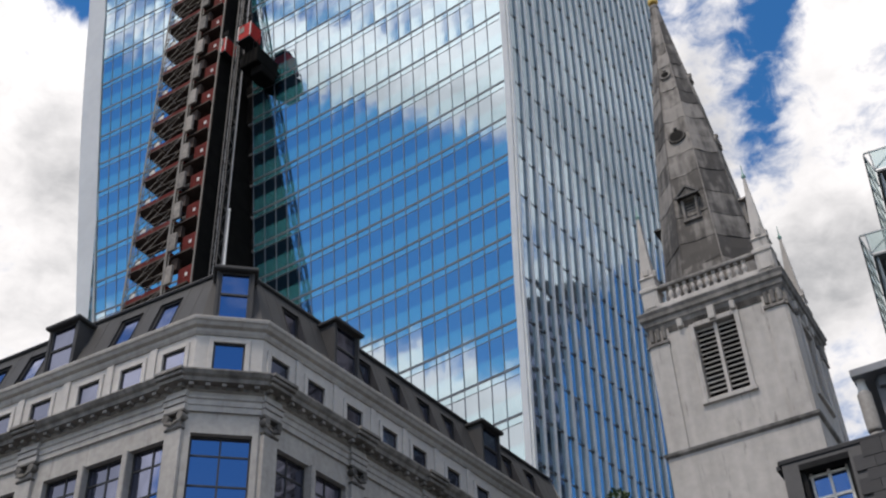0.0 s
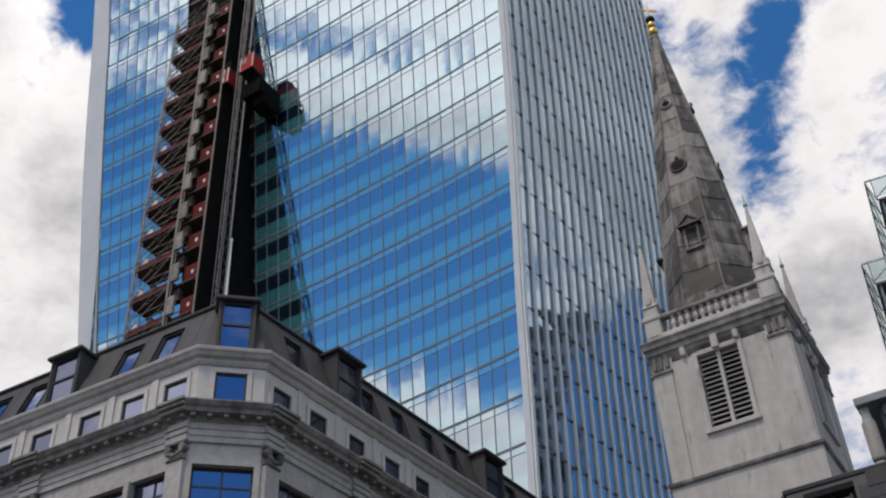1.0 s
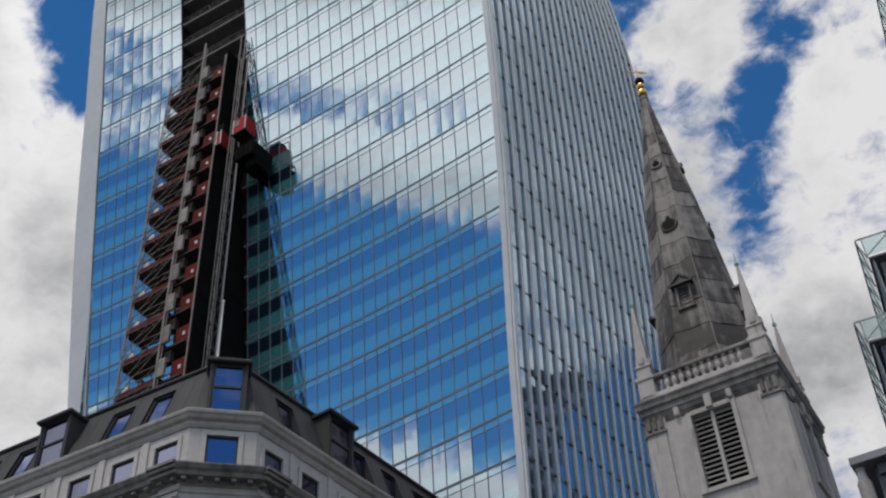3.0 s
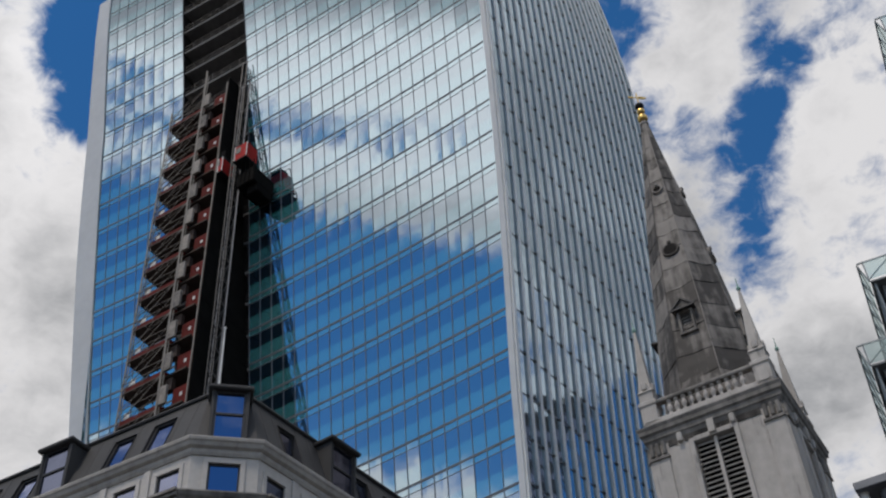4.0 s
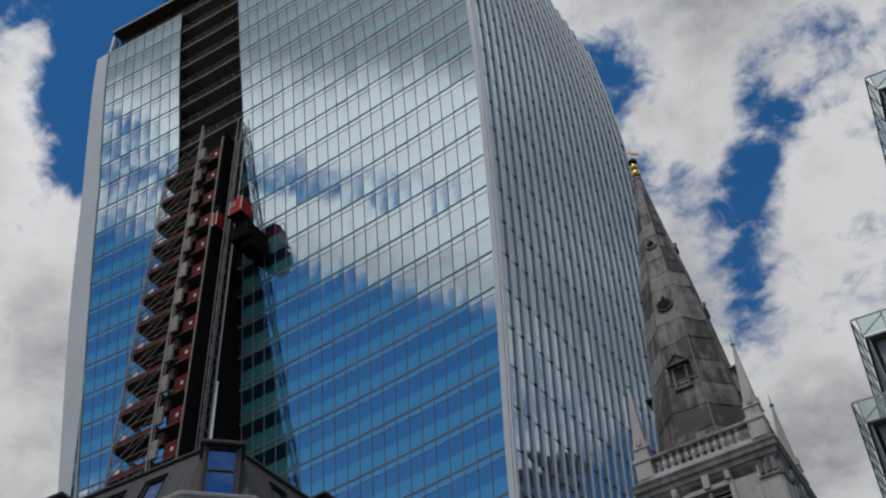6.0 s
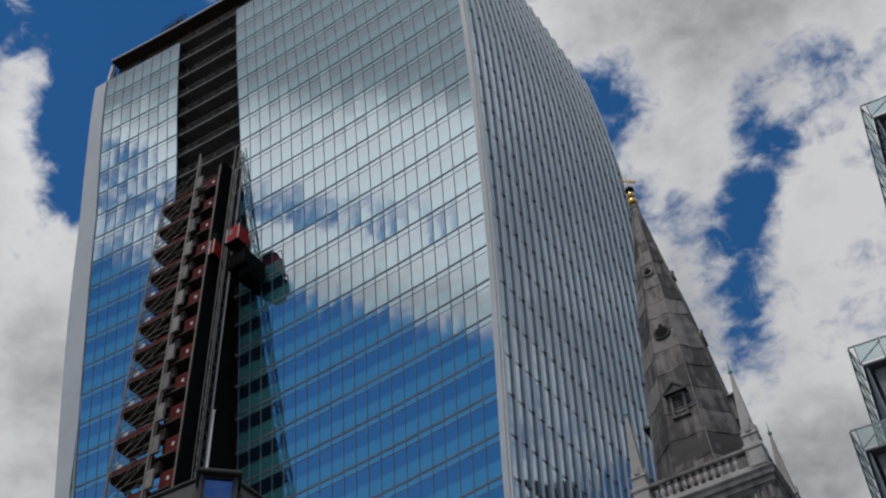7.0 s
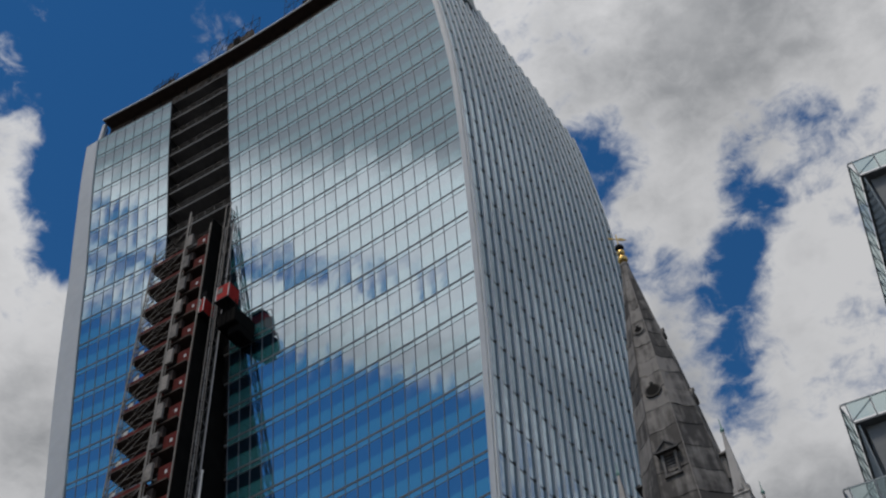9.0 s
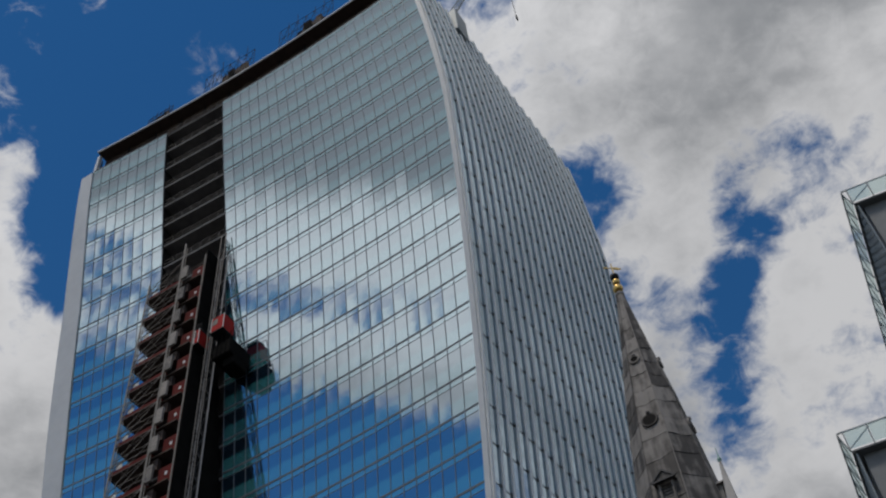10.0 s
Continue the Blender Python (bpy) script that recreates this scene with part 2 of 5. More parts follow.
see.inputs["Color"].default_value = (0.78, 0.90, 0.88, 1)
over = n_.new("ShaderNodeMixShader")
over.inputs[0].default_value = 0.62
CLEARISH.node_tree.links.new(n_["Material Output"].inputs["Surface"].links[0].from_socket, over.inputs[1])
CLEARISH.node_tree.links.new(see.outputs[0], over.inputs[2])
CLEARISH.node_tree.links.new(over.outputs[0], n_["Material Output"].inputs["Surface"])
SOFFIT = material("grey_soffit_metal", (0.13, 0.14, 0.145), (0.21, 0.22, 0.225), 0.6, 0.1, 2.0, 0.4, 0.08)
FRAMEGREY = material("grey_steel_frame", (0.20, 0.23, 0.24), (0.32, 0.35, 0.36), 0.5, 0.3, 3.0, 0.5, 0.05)


# ---- building helpers ----
def part(name, bm, mat, parent=None, label="", smooth=False):
    """Links a bmesh, drawn in world metres, as ONE mesh object under a thing or a part."""
    me = bpy.data.meshes.new(name)
    bmesh.ops.recalc_face_normals(bm, faces=bm.faces)
    if parent is not None:
        bm.transform(Matrix.Translation(-origin_of(parent)))
    bm.to_mesh(me)
    bm.free()
    for m in (mat if isinstance(mat, (list, tuple)) else [mat]):
        me.materials.append(m)
    if smooth:
        for f in me.polygons:
            f.use_smooth = True
    ob = new(name, me)
    if parent is not None:
        ob.parent = parent
    if label:
        tagged(ob, label)
    return ob


def origin_of(ob):
    o = Vector((0, 0, 0))
    while ob is not None:
        o = o + ob.location
        ob = ob.parent
    return o


def piece(name, mesh, at, parent, label=""):
    """Another object on a mesh that exists already; at: world pose."""
    ob = new(name, mesh)
    ob.parent = parent
    ob.matrix_basis = Matrix.Translation(-origin_of(parent)) @ at
    if label:
        tagged(ob, label)
    return ob


def thing(name, at, label, category, group="", kind=""):
    ob = new(name)
    ob.location = at
    return tagged(ob, label, category, group, kind)


def box(bm, m, size, at=(0, 0, 0), mat=0, bevel=0.0):
    """A box of that size about the point at of the frame m."""
    r = bmesh.ops.create_cube(bm, size=1.0)
    bmesh.ops.transform(bm, matrix=m @ Matrix.Translation(at) @ Matrix.Diagonal((*size, 1)), verts=r["verts"])
    faces = {f for v in r["verts"] for f in v.link_faces}
    for f in faces:
        f.material_index = mat
    if bevel:
        bmesh.ops.bevel(bm, geom=list({e for f in faces for e in f.edges}), offset=bevel, segments=1, affect="EDGES")
    return r["verts"]


def bar(bm, a, b, w, d=None, mat=0):
    """A straight bar of section w x d from a to b."""
    a, b = Vector(a), Vector(b)
    q = (b - a).to_track_quat("Z", "Y").to_matrix().to_4x4()
    box(bm, Matrix.Translation((a + b) / 2) @ q, (w, d or w, (b - a).length), mat=mat)


def lathe(bm, profile, at, sides=16, m=None, turn=0.0):
    """A turned shape: profile of (radius, height)."""
    rings = []
    base = Matrix.Translation(at) if m is None else m
    for r, z in profile:
        rings.append([bm.verts.new(base @ Vector((r * math.cos(turn + 2 * math.pi * i / sides), r * math.sin(turn + 2 * math.pi * i / sides), z))) for i in range(sides)])
    for a, b in zip(rings, rings[1:]):
        for i in range(sides):
            bm.faces.new((a[i], a[(i + 1) % sides], b[(i + 1) % sides], b[i]))
    bm.faces.new(rings[0][::-1])
    bm.faces.new(rings[-1])


def grid_faces(bm, rows, mat=0, closed=False):
    """Skins rows of points (each row the same length)."""
    vs = [[bm.verts.new(p) for p in r] for r in rows]
    n = len(vs[0])
    for a, b in zip(vs, vs[1:]):
        for i in range(n if closed else n - 1):
            f = bm.faces.new((a[i], a[(i + 1) % n], b[(i + 1) % n], b[i]))
            f.material_index = mat
    return vs


def frame_at(p, x, y=None):
    """A frame at p with x along a wall, y out of it (or left of x) and z up."""
    x = Vector((x[0], x[1], 0)).normalized()
    y = Vector((-x.y, x.x, 0)) if y is None else Vector((y[0], y[1], 0)).normalized()
    m = Matrix((x, y, (0, 0, 1))).transposed().to_4x4()
    m.translation = Vector(p)
    return m


rnd = random.Random(7)


# ---- ground ----
bm = bmesh.new()
grid_faces(bm, [[(x, y, 0.0) for x in (-2500, -60, 60, 2500)] for y in (-2500, -60, 160, 2500)])
tagged(part("ground", bm, GROUND), "dark grey asphalt street ground", "ground", kind="structure")


# ---- glass skyscraper ----
FLOOR0, STOREY, TOP = 3.0, 4.0, 147.0
NCOL, GAP0, GAP1 = 36, 8, 15


def lerp(x, xs, ys):
    return float(np.interp(x, xs, ys))


def corner(z):
    """The south-east corner of the glass at height z: the tower widens as it rises."""
    return Vector((np.polyval((-1.3103e-8, -9.5422e-7, 3.65945e-4, 2.58e-4, 4.619), z),
                   np.polyval((-1.34984e-8, 1.239317e-5, -2.380641e-3, 1.546907e-2, 80.978), z), z))


def south_axes(z):
    a = radians(lerp(z, (55, 75, 140), (31.8, 31.4, 30.0)))
    return Vector((math.cos(a), -math.sin(a), 0)), Vector((-math.sin(a), -math.cos(a), 0))


# how far the west edge, the two sides of the open bay and the east edge lie along the front, by height
SLIDE = ((0.5, 0.6, 1.0, 1.5, 1.75, 0.9, -0.3), (0.5, 0.6, 1.0, 1.6, 2.0, 1.3, 0.6), (0.3, 0.3, 0.6, 1.0, 1.0, 0.4, -0.1), (0.2, 0.1, 0.4, 0.45, 0.65, 0.2, -0.4))


def south(u, z, out=0.0):
    """The concave south front: u from 0 (west) to 1 (east)."""
    along, normal = south_axes(z)
    w = np.polyval((3.30965e-8, -2.988545e-5, 5.306091e-3, -0.1978347, 48.5), z) if z > 40 else 46.4
    slide = [lerp(z, (50, 60, 80, 100, 120, 133, 147), h) for h in SLIDE]
    return corner(z) + along * (lerp(u, (0, GAP0 / NCOL, GAP1 / NCOL, 1), slide) - w * (1 - u)) + normal * (out - 4.4 * u * (1 - u))


EAST_ALONG, EAST_OUT = Vector((0.60, 0.80, 0)), Vector((0.80, -0.60, 0))


def east(s, z, out=0.0):
    return south(1.0, z) + south_axes(z)[0] * 0.82 + EAST_ALONG * s + EAST_OUT * out


def roof_at(s):
    return lerp(s, (0, 2, 5, 10, 14.8, 20.4, 27, 33.4, 36, 37.5), (147.5, 149.5, 151.5, 152, 151, 146.5, 142.5, 139, 136.5, 134.5))


tower = thing("skyscraper", (0, 90, 0), "tall flared glass office tower with concave mirrored front, still under construction", "skyscraper")
floors = [FLOOR0 + STOREY * k for k in range(37)]


def sheet_of_glass(bm, i, z):
    """One storey-high unit of three panes with its own slight tilt."""
    u0, u1 = (i + 0.02) / NCOL, (i + 0.98) / NCOL
    if i == NCOL - 1:
        u1 += 0.006
    t1, t2, bow, rise = rnd.gauss(0, 0.0030), rnd.gauss(0, 0.0016), rnd.gauss(0.0022, 0.0012), rnd.gauss(0.002, 0.002)
    levels = ((0.20, 0), (0.98, 0), (1.72, 0), (2.30, 1), (2.88, 1), (3.40, 1), (4.02, 2))
    n = 5
    rows = []
    for h, _ in levels:
        f = h / 4.0 - 0.5
        row = []
        for k in range(n):
            g = k / (n - 1) * 2 - 1
            row.append(bm.verts.new(south(u0 + (u1 - u0) * k / (n - 1), z + h, 0.03 + t1 * f * 4 + t2 * g - bow * (1 - g * g) - rise * (1 - 4 * f * f))))
        rows.append(row)
    for a, b, (_, kind) in zip(rows, rows[1:], levels[1:]):
        for k in range(n - 1):
            f = bm.faces.new((a[k], a[k + 1], b[k + 1], b[k]))
            f.material_index, f.smooth = kind, True
    # the unit's edges, back to the frame
    edge = [(u0, 0.20), (u1, 0.20), (u1, 4.02), (u0, 4.02)]
    rim = [bm.verts.new(south(u, z + h, 0.02)) for u, h in edge]
    back_ = [bm.verts.new(south(u, z + h, -0.06)) for u, h in edge]
    for k in range(4):
        bm.faces.new((rim[k], rim[(k + 1) % 4], back_[(k + 1) % 4], back_[k]))


glass_mats = [SPANDREL, VISION, HEADSTRIP]
rest = bmesh.new()
units = []
for z in floors[:-1]:
    for i in range(NCOL):
        if GAP0 <= i < GAP1 and z > 25:
            continue
        if i >= 22 and z >= 62:
            units.append((i, z))
        else:
            sheet_of_glass(rest, i, z)
tagged(part("glazing", rest, glass_mats, tower, "blue mirrored curtain wall glass"), kind="stuff")

# upright mullions and level transoms
for i in range(NCOL):
    bm = bmesh.new()
    u = i / NCOL
    lo = 25.0 if GAP0 < i < GAP1 else TOP
    w = 0.021
    rows = []
    for z in [h for h in floors if h <= lo]:
        along, n = south_axes(z)
        p = south(u, z)
        rows.append([p - along * w - n * 0.05, p - along * w + n * 0.09, p + along * w + n * 0.09, p + along * w - n * 0.05])
    grid_faces(bm, rows, closed=True)
    part("mullion", bm, MULLION, tower)
for z in floors:
    for c0, c1 in ((0, GAP0), (GAP1, NCOL)):
        bm = bmesh.new()
        rows = []
        for i in range(c0, c1 + 1):
            u = i / NCOL
            rows.append([south(u, z + 0.0, -0.1), south(u, z + 0.0, 0.06), south(u, z + 0.22, 0.06), south(u, z + 0.22, -0.1)])
        grid_faces(bm, rows, closed=True)
        part("transom", bm, TRANSOM, tower)
        if z < floors[-1]:
            bm = bmesh.new()
            rows = [[south(i / NCOL, z + 3.38, 0.0), south(i / NCOL, z + 3.38, 0.055), south(i / NCOL, z + 3.44, 0.055), south(i / NCOL, z + 3.44, 0.0)] for i in range(c0, c1 + 1)]
            grid_faces(bm, rows, closed=True)
            part("head_rail", bm, MULLION, tower)

# white corner trims
for sign, u in ((1, 1.0), (-1, 0.0)):
    bm = bmesh.new()
    rows = []
    top = TOP + 3.0 if sign > 0 else TOP - 0.2
    for z in [h for h in floors if h < top] + [top]:
        along, n = south_axes(z)
        p = south(u, z)
        w = 0.55 if sign > 0 else lerp(z, (60, 80, 100, 120, 133, 147), (2.6, 2.8, 3.1, 2.9, 2.5, 2.1))
        if sign > 0:
            p = p + along * 0.2
        rows.append([p - n * 0.5, p + n * 0.22, p + along * sign * w + n * 0.22, p + along * sign * w - n * (0.5 if sign > 0 else 0.9)])
    vs = grid_faces(bm, rows, closed=True)
    bm.faces.new(vs[-1])
    part("corner_trim", bm, ALU, tower, "white aluminium corner trim")

# the open bay where the hoist docks: slabs, side walls, depth coloured near-black
for z in floors:
    if z < 24:
        continue
    bm = bmesh.new()
    a, b = GAP0 / NCOL, GAP1 / NCOL
    rows = [[south(u, z - 0.3, -9), south(u, z - 0.3, -0.15), south(u, z + 0.02, -0.15), south(u, z + 0.02, -9)] for u in (a, (a + b) / 2, b)]
    grid_faces(bm, rows, closed=True)
    part("floor_slab", bm, CONCRETE, tower, "bare concrete floor slab edge")
    bm = bmesh.new()
    for h in (0.55, 1.1):
        bar(bm, south(a, z + h, -0.3), south(b, z + h, -0.3), 0.05)
    for k in range(8):
        u = a + (b - a) * k / 7
        bar(bm, south(u, z, -0.3), south(u, z + 1.1, -0.3), 0.05)
    part("guard_rail", bm, STEEL, tower)
# side and back walls carry the bay's unlit depth as near-black colour
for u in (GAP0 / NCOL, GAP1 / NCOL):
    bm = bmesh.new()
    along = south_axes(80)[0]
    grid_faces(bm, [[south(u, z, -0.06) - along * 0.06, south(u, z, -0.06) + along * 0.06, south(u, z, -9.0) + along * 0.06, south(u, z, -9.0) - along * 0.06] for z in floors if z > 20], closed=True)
    part("bay_side_wall", bm, VOID_SHADE, tower)
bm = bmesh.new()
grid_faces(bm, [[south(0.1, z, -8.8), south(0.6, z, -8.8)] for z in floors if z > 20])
part("bay_back_wall", bm, VOID_SHADE, tower)

# dark plant band under a white coping
bm = bmesh.new()
us = [k / 18 for k in range(19)]
grid_faces(bm, [[south(u, TOP + 0.02, -0.1) for u in us], [south(u, TOP + 0.02, -1.6) for u in us], [south(u, TOP + 4.3, -1.6) for u in us], [south(u, TOP + 4.3, 0.1) for u in us]])
part("plant_band", bm, RUSTY, tower, "dark open plant level")
bm = bmesh.new()
rows = [[south(u, TOP + 4.32, -0.05), south(u, TOP + 4.32, 0.25), south(u, TOP + 4.56, 0.25), south(u, TOP + 4.56, -0.05)] for u in us]
vs = grid_faces(bm, rows, closed=True)
bm.faces.new(vs[0])
bm.faces.new(vs[-1])
part("coping", bm, ALU, tower, "white metal coping")
along, n = south_axes(TOP)
for k in (0, 1):
    bm = bmesh.new()
    q = south(k, TOP, 0)
    box(bm, frame_at(q - n * 0.2, along), (0.5, 0.5, 4.4), (0.1 if k == 0 else 0.5, 0, 2.1))
    part("end_post", bm, ALU, tower)
for k in range(13):
    bm = bmesh.new()
    q = south(k / 12, TOP, -0.9)
    bar(bm, q, q + Vector((0, 0, 4.2)), 0.14, 0.25)
    part("band_post", bm, BLACK, tower)

# finned east front
NFIN = 22
bm = bmesh.new()
for i in range(NFIN):
    s0, s1 = i * 1.5 + 0.05, i * 1.5 + 1.45
    for z in floors:
        h = min(z + 3.9, roof_at(s0) - 0.6)
        if h <= z + 0.3:
            continue
        t = rnd.gauss(0, 0.006)
        vs = [bm.verts.new(q) for q in (east(s0, z, t), east(s1, z, -t), east(s1, h, -t), east(s0, h, t))]
        bm.faces.new(vs)
tagged(part("east_glazing", bm, EASTGLASS, tower, "grey-blue glass between fins"), kind="stuff")
for z in floors:
    n_ = max(k for k in range(NFIN + 1) if roof_at(k * 1.5) > z + 0.3 or k == 0)
    if n_ > 0:
        rows = [[east(s, z - 0.05, -0.05), east(s, z - 0.05, 0.02), east(s, z + 0.05, 0.02), east(s, z + 0.05, -0.05)] for s in (0, n_ * 1.5)]
        bm = bmesh.new()
        grid_faces(bm, rows, closed=True)
        part("east_transom", bm, MULLION, tower)
for i in range(NFIN + 1):
    s = i * 1.5
    top = roof_at(s)
    bm = bmesh.new()
    rows = []
    zs = [h for h in floors if h < top - 1] + [top]
    for z in zs:
        deep = 0.19
        rows.append([east(s - 0.05, z, -0.1), east(s - 0.16, z, deep), east(s + 0.13, z, deep + 0.04), east(s + 0.05, z, -0.1)])
    vs = grid_faces(bm, rows, closed=True)
    bm.faces.new(vs[-1])
    part("fin", bm, FIN, tower, "pale grey aluminium fin")
bm = bmesh.new()
for i in range(1, NFIN + 1):
    s = i * 1.5
    for z in floors:
        if z > 20 and z < roof_at(s) - 1.5:
            m = frame_at(east(s - 0.26, z + 0.05, 0.09), EAST_ALONG)
            box(bm, m, (0.27, 0.05, 0.09))
            box(bm, m, (0.05, 0.06, 0.24), (-0.11, 0, 0.03))
tagged(part("fin_bracketry", bm, DARKMETAL, tower, "dark steel fin brackets"), kind="stuff")

# back and west walls, roof
bm = bmesh.new()
back = NFIN * 1.5
zs = [h for h in floors if h < 133]


def northwest(z):
    return south(0, z) + EAST_ALONG * back


grid_faces(bm, [[south(0, z, -0.9) - south_axes(z)[0] * 1.2, northwest(z), east(back, z, -0.1)] for z in zs])
part("rear_walls", bm, EASTGLASS, tower)
bm = bmesh.new()
ss = (2, 5, 10, 14.8, 20.4, 27, back)
grid_faces(bm, [[east(s, roof_at(s) - 0.8, -0.12), south(0, TOP, 0) + EAST_ALONG * s + Vector((0, 0, roof_at(s) - 2.5 - TOP))] for s in ss])
part("roof", bm, CONCRETE, tower)
bm = bmesh.new()
grid_faces(bm, [[south(0, z, -1) + EAST_ALONG * back * k for k in range(2)] for z in (floors[0], 119, 140)])
part("west_wall", bm, EASTGLASS, tower)

# roof machines behind the coping
def roof_machine(u, w, h, name, label):
    p = south(u, TOP + 4.6, -0.9)
    t = thing(name, p, label, "roof machine", "machines on the tower roof")
    m = frame_at(p, south_axes(TOP)[0])
    for k in range(9):
        bm = bmesh.new()
        wide, tall = w * rnd.uniform(0.10, 0.2), h * rnd.uniform(0.3, 0.62)
        q = m @ Matrix.Translation((w * (-0.12 + 0.05 * k), rnd.uniform(-0.5, 0.3), tall * 0.46)) @ pose(0, 0, 0, 0, rnd.uniform(-12, 12), 0)
        box(bm, q, (wide, rnd.uniform(0.4, 1.2), tall), bevel=0.05)
        part("machine_case", bm, RUSTY if k % 3 else NETTING, t)
    bm = bmesh.new()
    for k in range(7):
        x = -w / 2 + w * k / 6
        bar(bm, m @ Vector((x, -0.9, 0)), m @ Vector((x, -0.9, h * (0.7 + 0.3 * (k % 3) / 2))), 0.06)
        if k:
            bar(bm, m @ Vector((x, -0.9, 0)), m @ Vector((x - w / 6, -0.9, h * 0.7)), 0.05)
            bar(bm, m @ Vector((x - w / 6, -0.9, 0)), m @ Vector((x, -0.9, h * 0.7)), 0.05)
    for z in (0.35, 0.7):
        bar(bm, m @ Vector((-w / 2, -0.9, h * z)), m @ Vector((w / 2, -0.9, h * z)), 0.05)
    part("lattice", bm, BLACK, t)


roof_machine(0.19, 4.6, 3.2, "roof_winch", "small dark winch frame on the tower roof edge")
roof_machine(0.43, 9.0, 7.6, "roof_cradle_rig", "dark latticed cradle rig on the tower roof edge")
roof_machine(0.69, 9.4, 7.8, "roof_cradle_rig", "dark latticed cradle rig on the tower roof edge")


# ---- construction hoist on the open bay ----
def dock(az, out, z=118.0):
    """A point in front of the south front at that heading, out metres off it at height z."""
    t = math.tan(radians(az))
    lo, hi = 0.0, 1.0
    for _ in range(40):
        mid = (lo + hi) / 2
        p = south(mid, z, out)
        if p.x / p.y < t:
            lo = mid
        else:
            hi = mid
    return south(lo, z, out)


HA = south_axes(100)[0]
HN = south_axes(100)[1]
pl, pr = dock(-19.25, 1.3), dock(-17.05, 1.3)
pl.z = pr.z = 0
hoist = thing("construction_hoist", (pl + pr) / 2, "tall steel scaffold stair and hoist tower with red landings", "hoist")
hoist_top = 117.0
hm = frame_at(pl, HA)
span = (pr - pl).length
depth = 2.6
for x, y, top, wd in ((0, 0, hoist_top - 3, 0.16), (span, 0, hoist_top + 1.6, 0.18), (0, depth, hoist_top - 3, 0.14), (span, depth, hoist_top - 1, 0.14), (span + 3.0, 0.7, hoist_top - 2, 0.14)):
    bm = bmesh.new()
    bar(bm, hm @ Vector((x, y, 0)), hm @ Vector((x, y, top)), wd)
    bar(bm, hm @ Vector((x + 0.28, y + 0.1, 0)), hm @ Vector((x + 0.28, y + 0.1, top - 1)), 0.08)
    part("standard", bm, STEEL, hoist, "grey steel upright")
z = 27.0
while z < hoist_top - 2:
    bm = bmesh.new()
    box(bm, hm, (span + 0.2, depth, 0.18), (span / 2, depth / 2, z))
    for k in range(4):
        box(bm, hm, (0.14, depth, 0.16), (span * k / 3, depth / 2, z - 0.17))
    part("landing", bm, RUSTY, hoist, "brown boarded landing")
    bm = bmesh.new()
    box(bm, hm, (span - 0.2, 0.05, 0.5), (span / 2, 0.12, z + 0.4))
    box(bm, hm, (0.05, depth, 0.75), (span - 0.1, depth / 2, z + 0.5))
    box(bm, hm, (span - 0.2, 0.05, 0.95), (span / 2, depth - 0.1, z + 0.6))
    part("barrier", bm, RED, hoist, "red mesh barrier")
    for a, b, w in (((0, 0, 1.15), (span, 0, 1.15), 0.06), ((0, 0, 2.0), (span, 0, 2.0), 0.06), ((0, -0.05, 0.2), (span, -0.05, 3.9), 0.07),
                    ((0, depth, 3.9), (span, depth, 0.2), 0.07), ((0, -0.05, 2.1), (span, -0.05, 3.9), 0.05), ((0, 0, 0), (0, depth, 3.9), 0.06),
                    ((span * 0.5, -0.08, 0.2), (span, -0.08, 2.0), 0.05), ((0, -0.08, 1.0), (span * 0.6, -0.08, 3.9), 0.05)):
        bm = bmesh.new()
        bar(bm, hm @ (Vector(a) + Vector((0, 0, z))), hm @ (Vector(b) + Vector((0, 0, z))), w)
        part("brace", bm, TUBE, hoist)
    bm = bmesh.new()
    box(bm, hm, (0.75, 0.06, 0.7), (0.55, 0.6, z + 1.5 + 0.2 * rnd.random()))
    part("sheeting", bm, WHITE, hoist, "pale torn plastic sheeting")
    # gate unit beside the stair
    gx = span + 0.35
    bm = bmesh.new()
    box(bm, hm, (0.85, 0.3, 2.1), (gx + 0.42, -0.05, z + 1.25), bevel=0.02)
    part("gate_panel", bm, PANELGREY, hoist, "grey-white gate panel")
    bm = bmesh.new()
    box(bm, hm, (1.7, 0.12, 2.3), (gx + 1.55, 0.9, z + 1.2))
    box(bm, hm, (0.12, 2.0, 2.3), (gx + 2.4, 1.9, z + 1.2))
    part("landing_gate", bm, RED, hoist, "red landing gate")
    bm = bmesh.new()
    box(bm, hm, (0.30, 0.03, 0.4), (gx + 1.75, 0.82, z + 1.4))
    part("sign_plate", bm, WHITE, hoist)
    bm = bmesh.new()
    box(bm, hm, (1.0, 0.1, 2.2), (gx + 2.15, 2.4, z + 1.25))
    part("inner_gate", bm, RED, hoist, "dull red inner gate")
    bm = bmesh.new()
    back_to = 1.0
    while back_to < 18 and (hm @ Vector((span + 2, back_to, z)) - south(0.33, z)).dot(HN) > 0.1:
        back_to += 0.25
    box(bm, hm, (2.8, back_to - 0.4, 0.2), (gx + 1.0, 0.4 + (back_to - 0.4) / 2, z))
    near_ = 0.3
    box(bm, hm, (0.8, 0.5, 1.4), (gx + 0.25, 0.8, z - 1.0))
    part("gate_deck", bm, RUSTY, hoist)
    # netting as solid near-black sheets, added to darken the bay and the glass reflection
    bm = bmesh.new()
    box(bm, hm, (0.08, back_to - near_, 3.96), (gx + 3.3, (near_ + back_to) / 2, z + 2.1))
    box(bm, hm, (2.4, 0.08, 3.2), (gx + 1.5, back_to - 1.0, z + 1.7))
    part("debris_netting", bm, NETTING, hoist, "near-black netting sheets that darken the bay and its reflection")
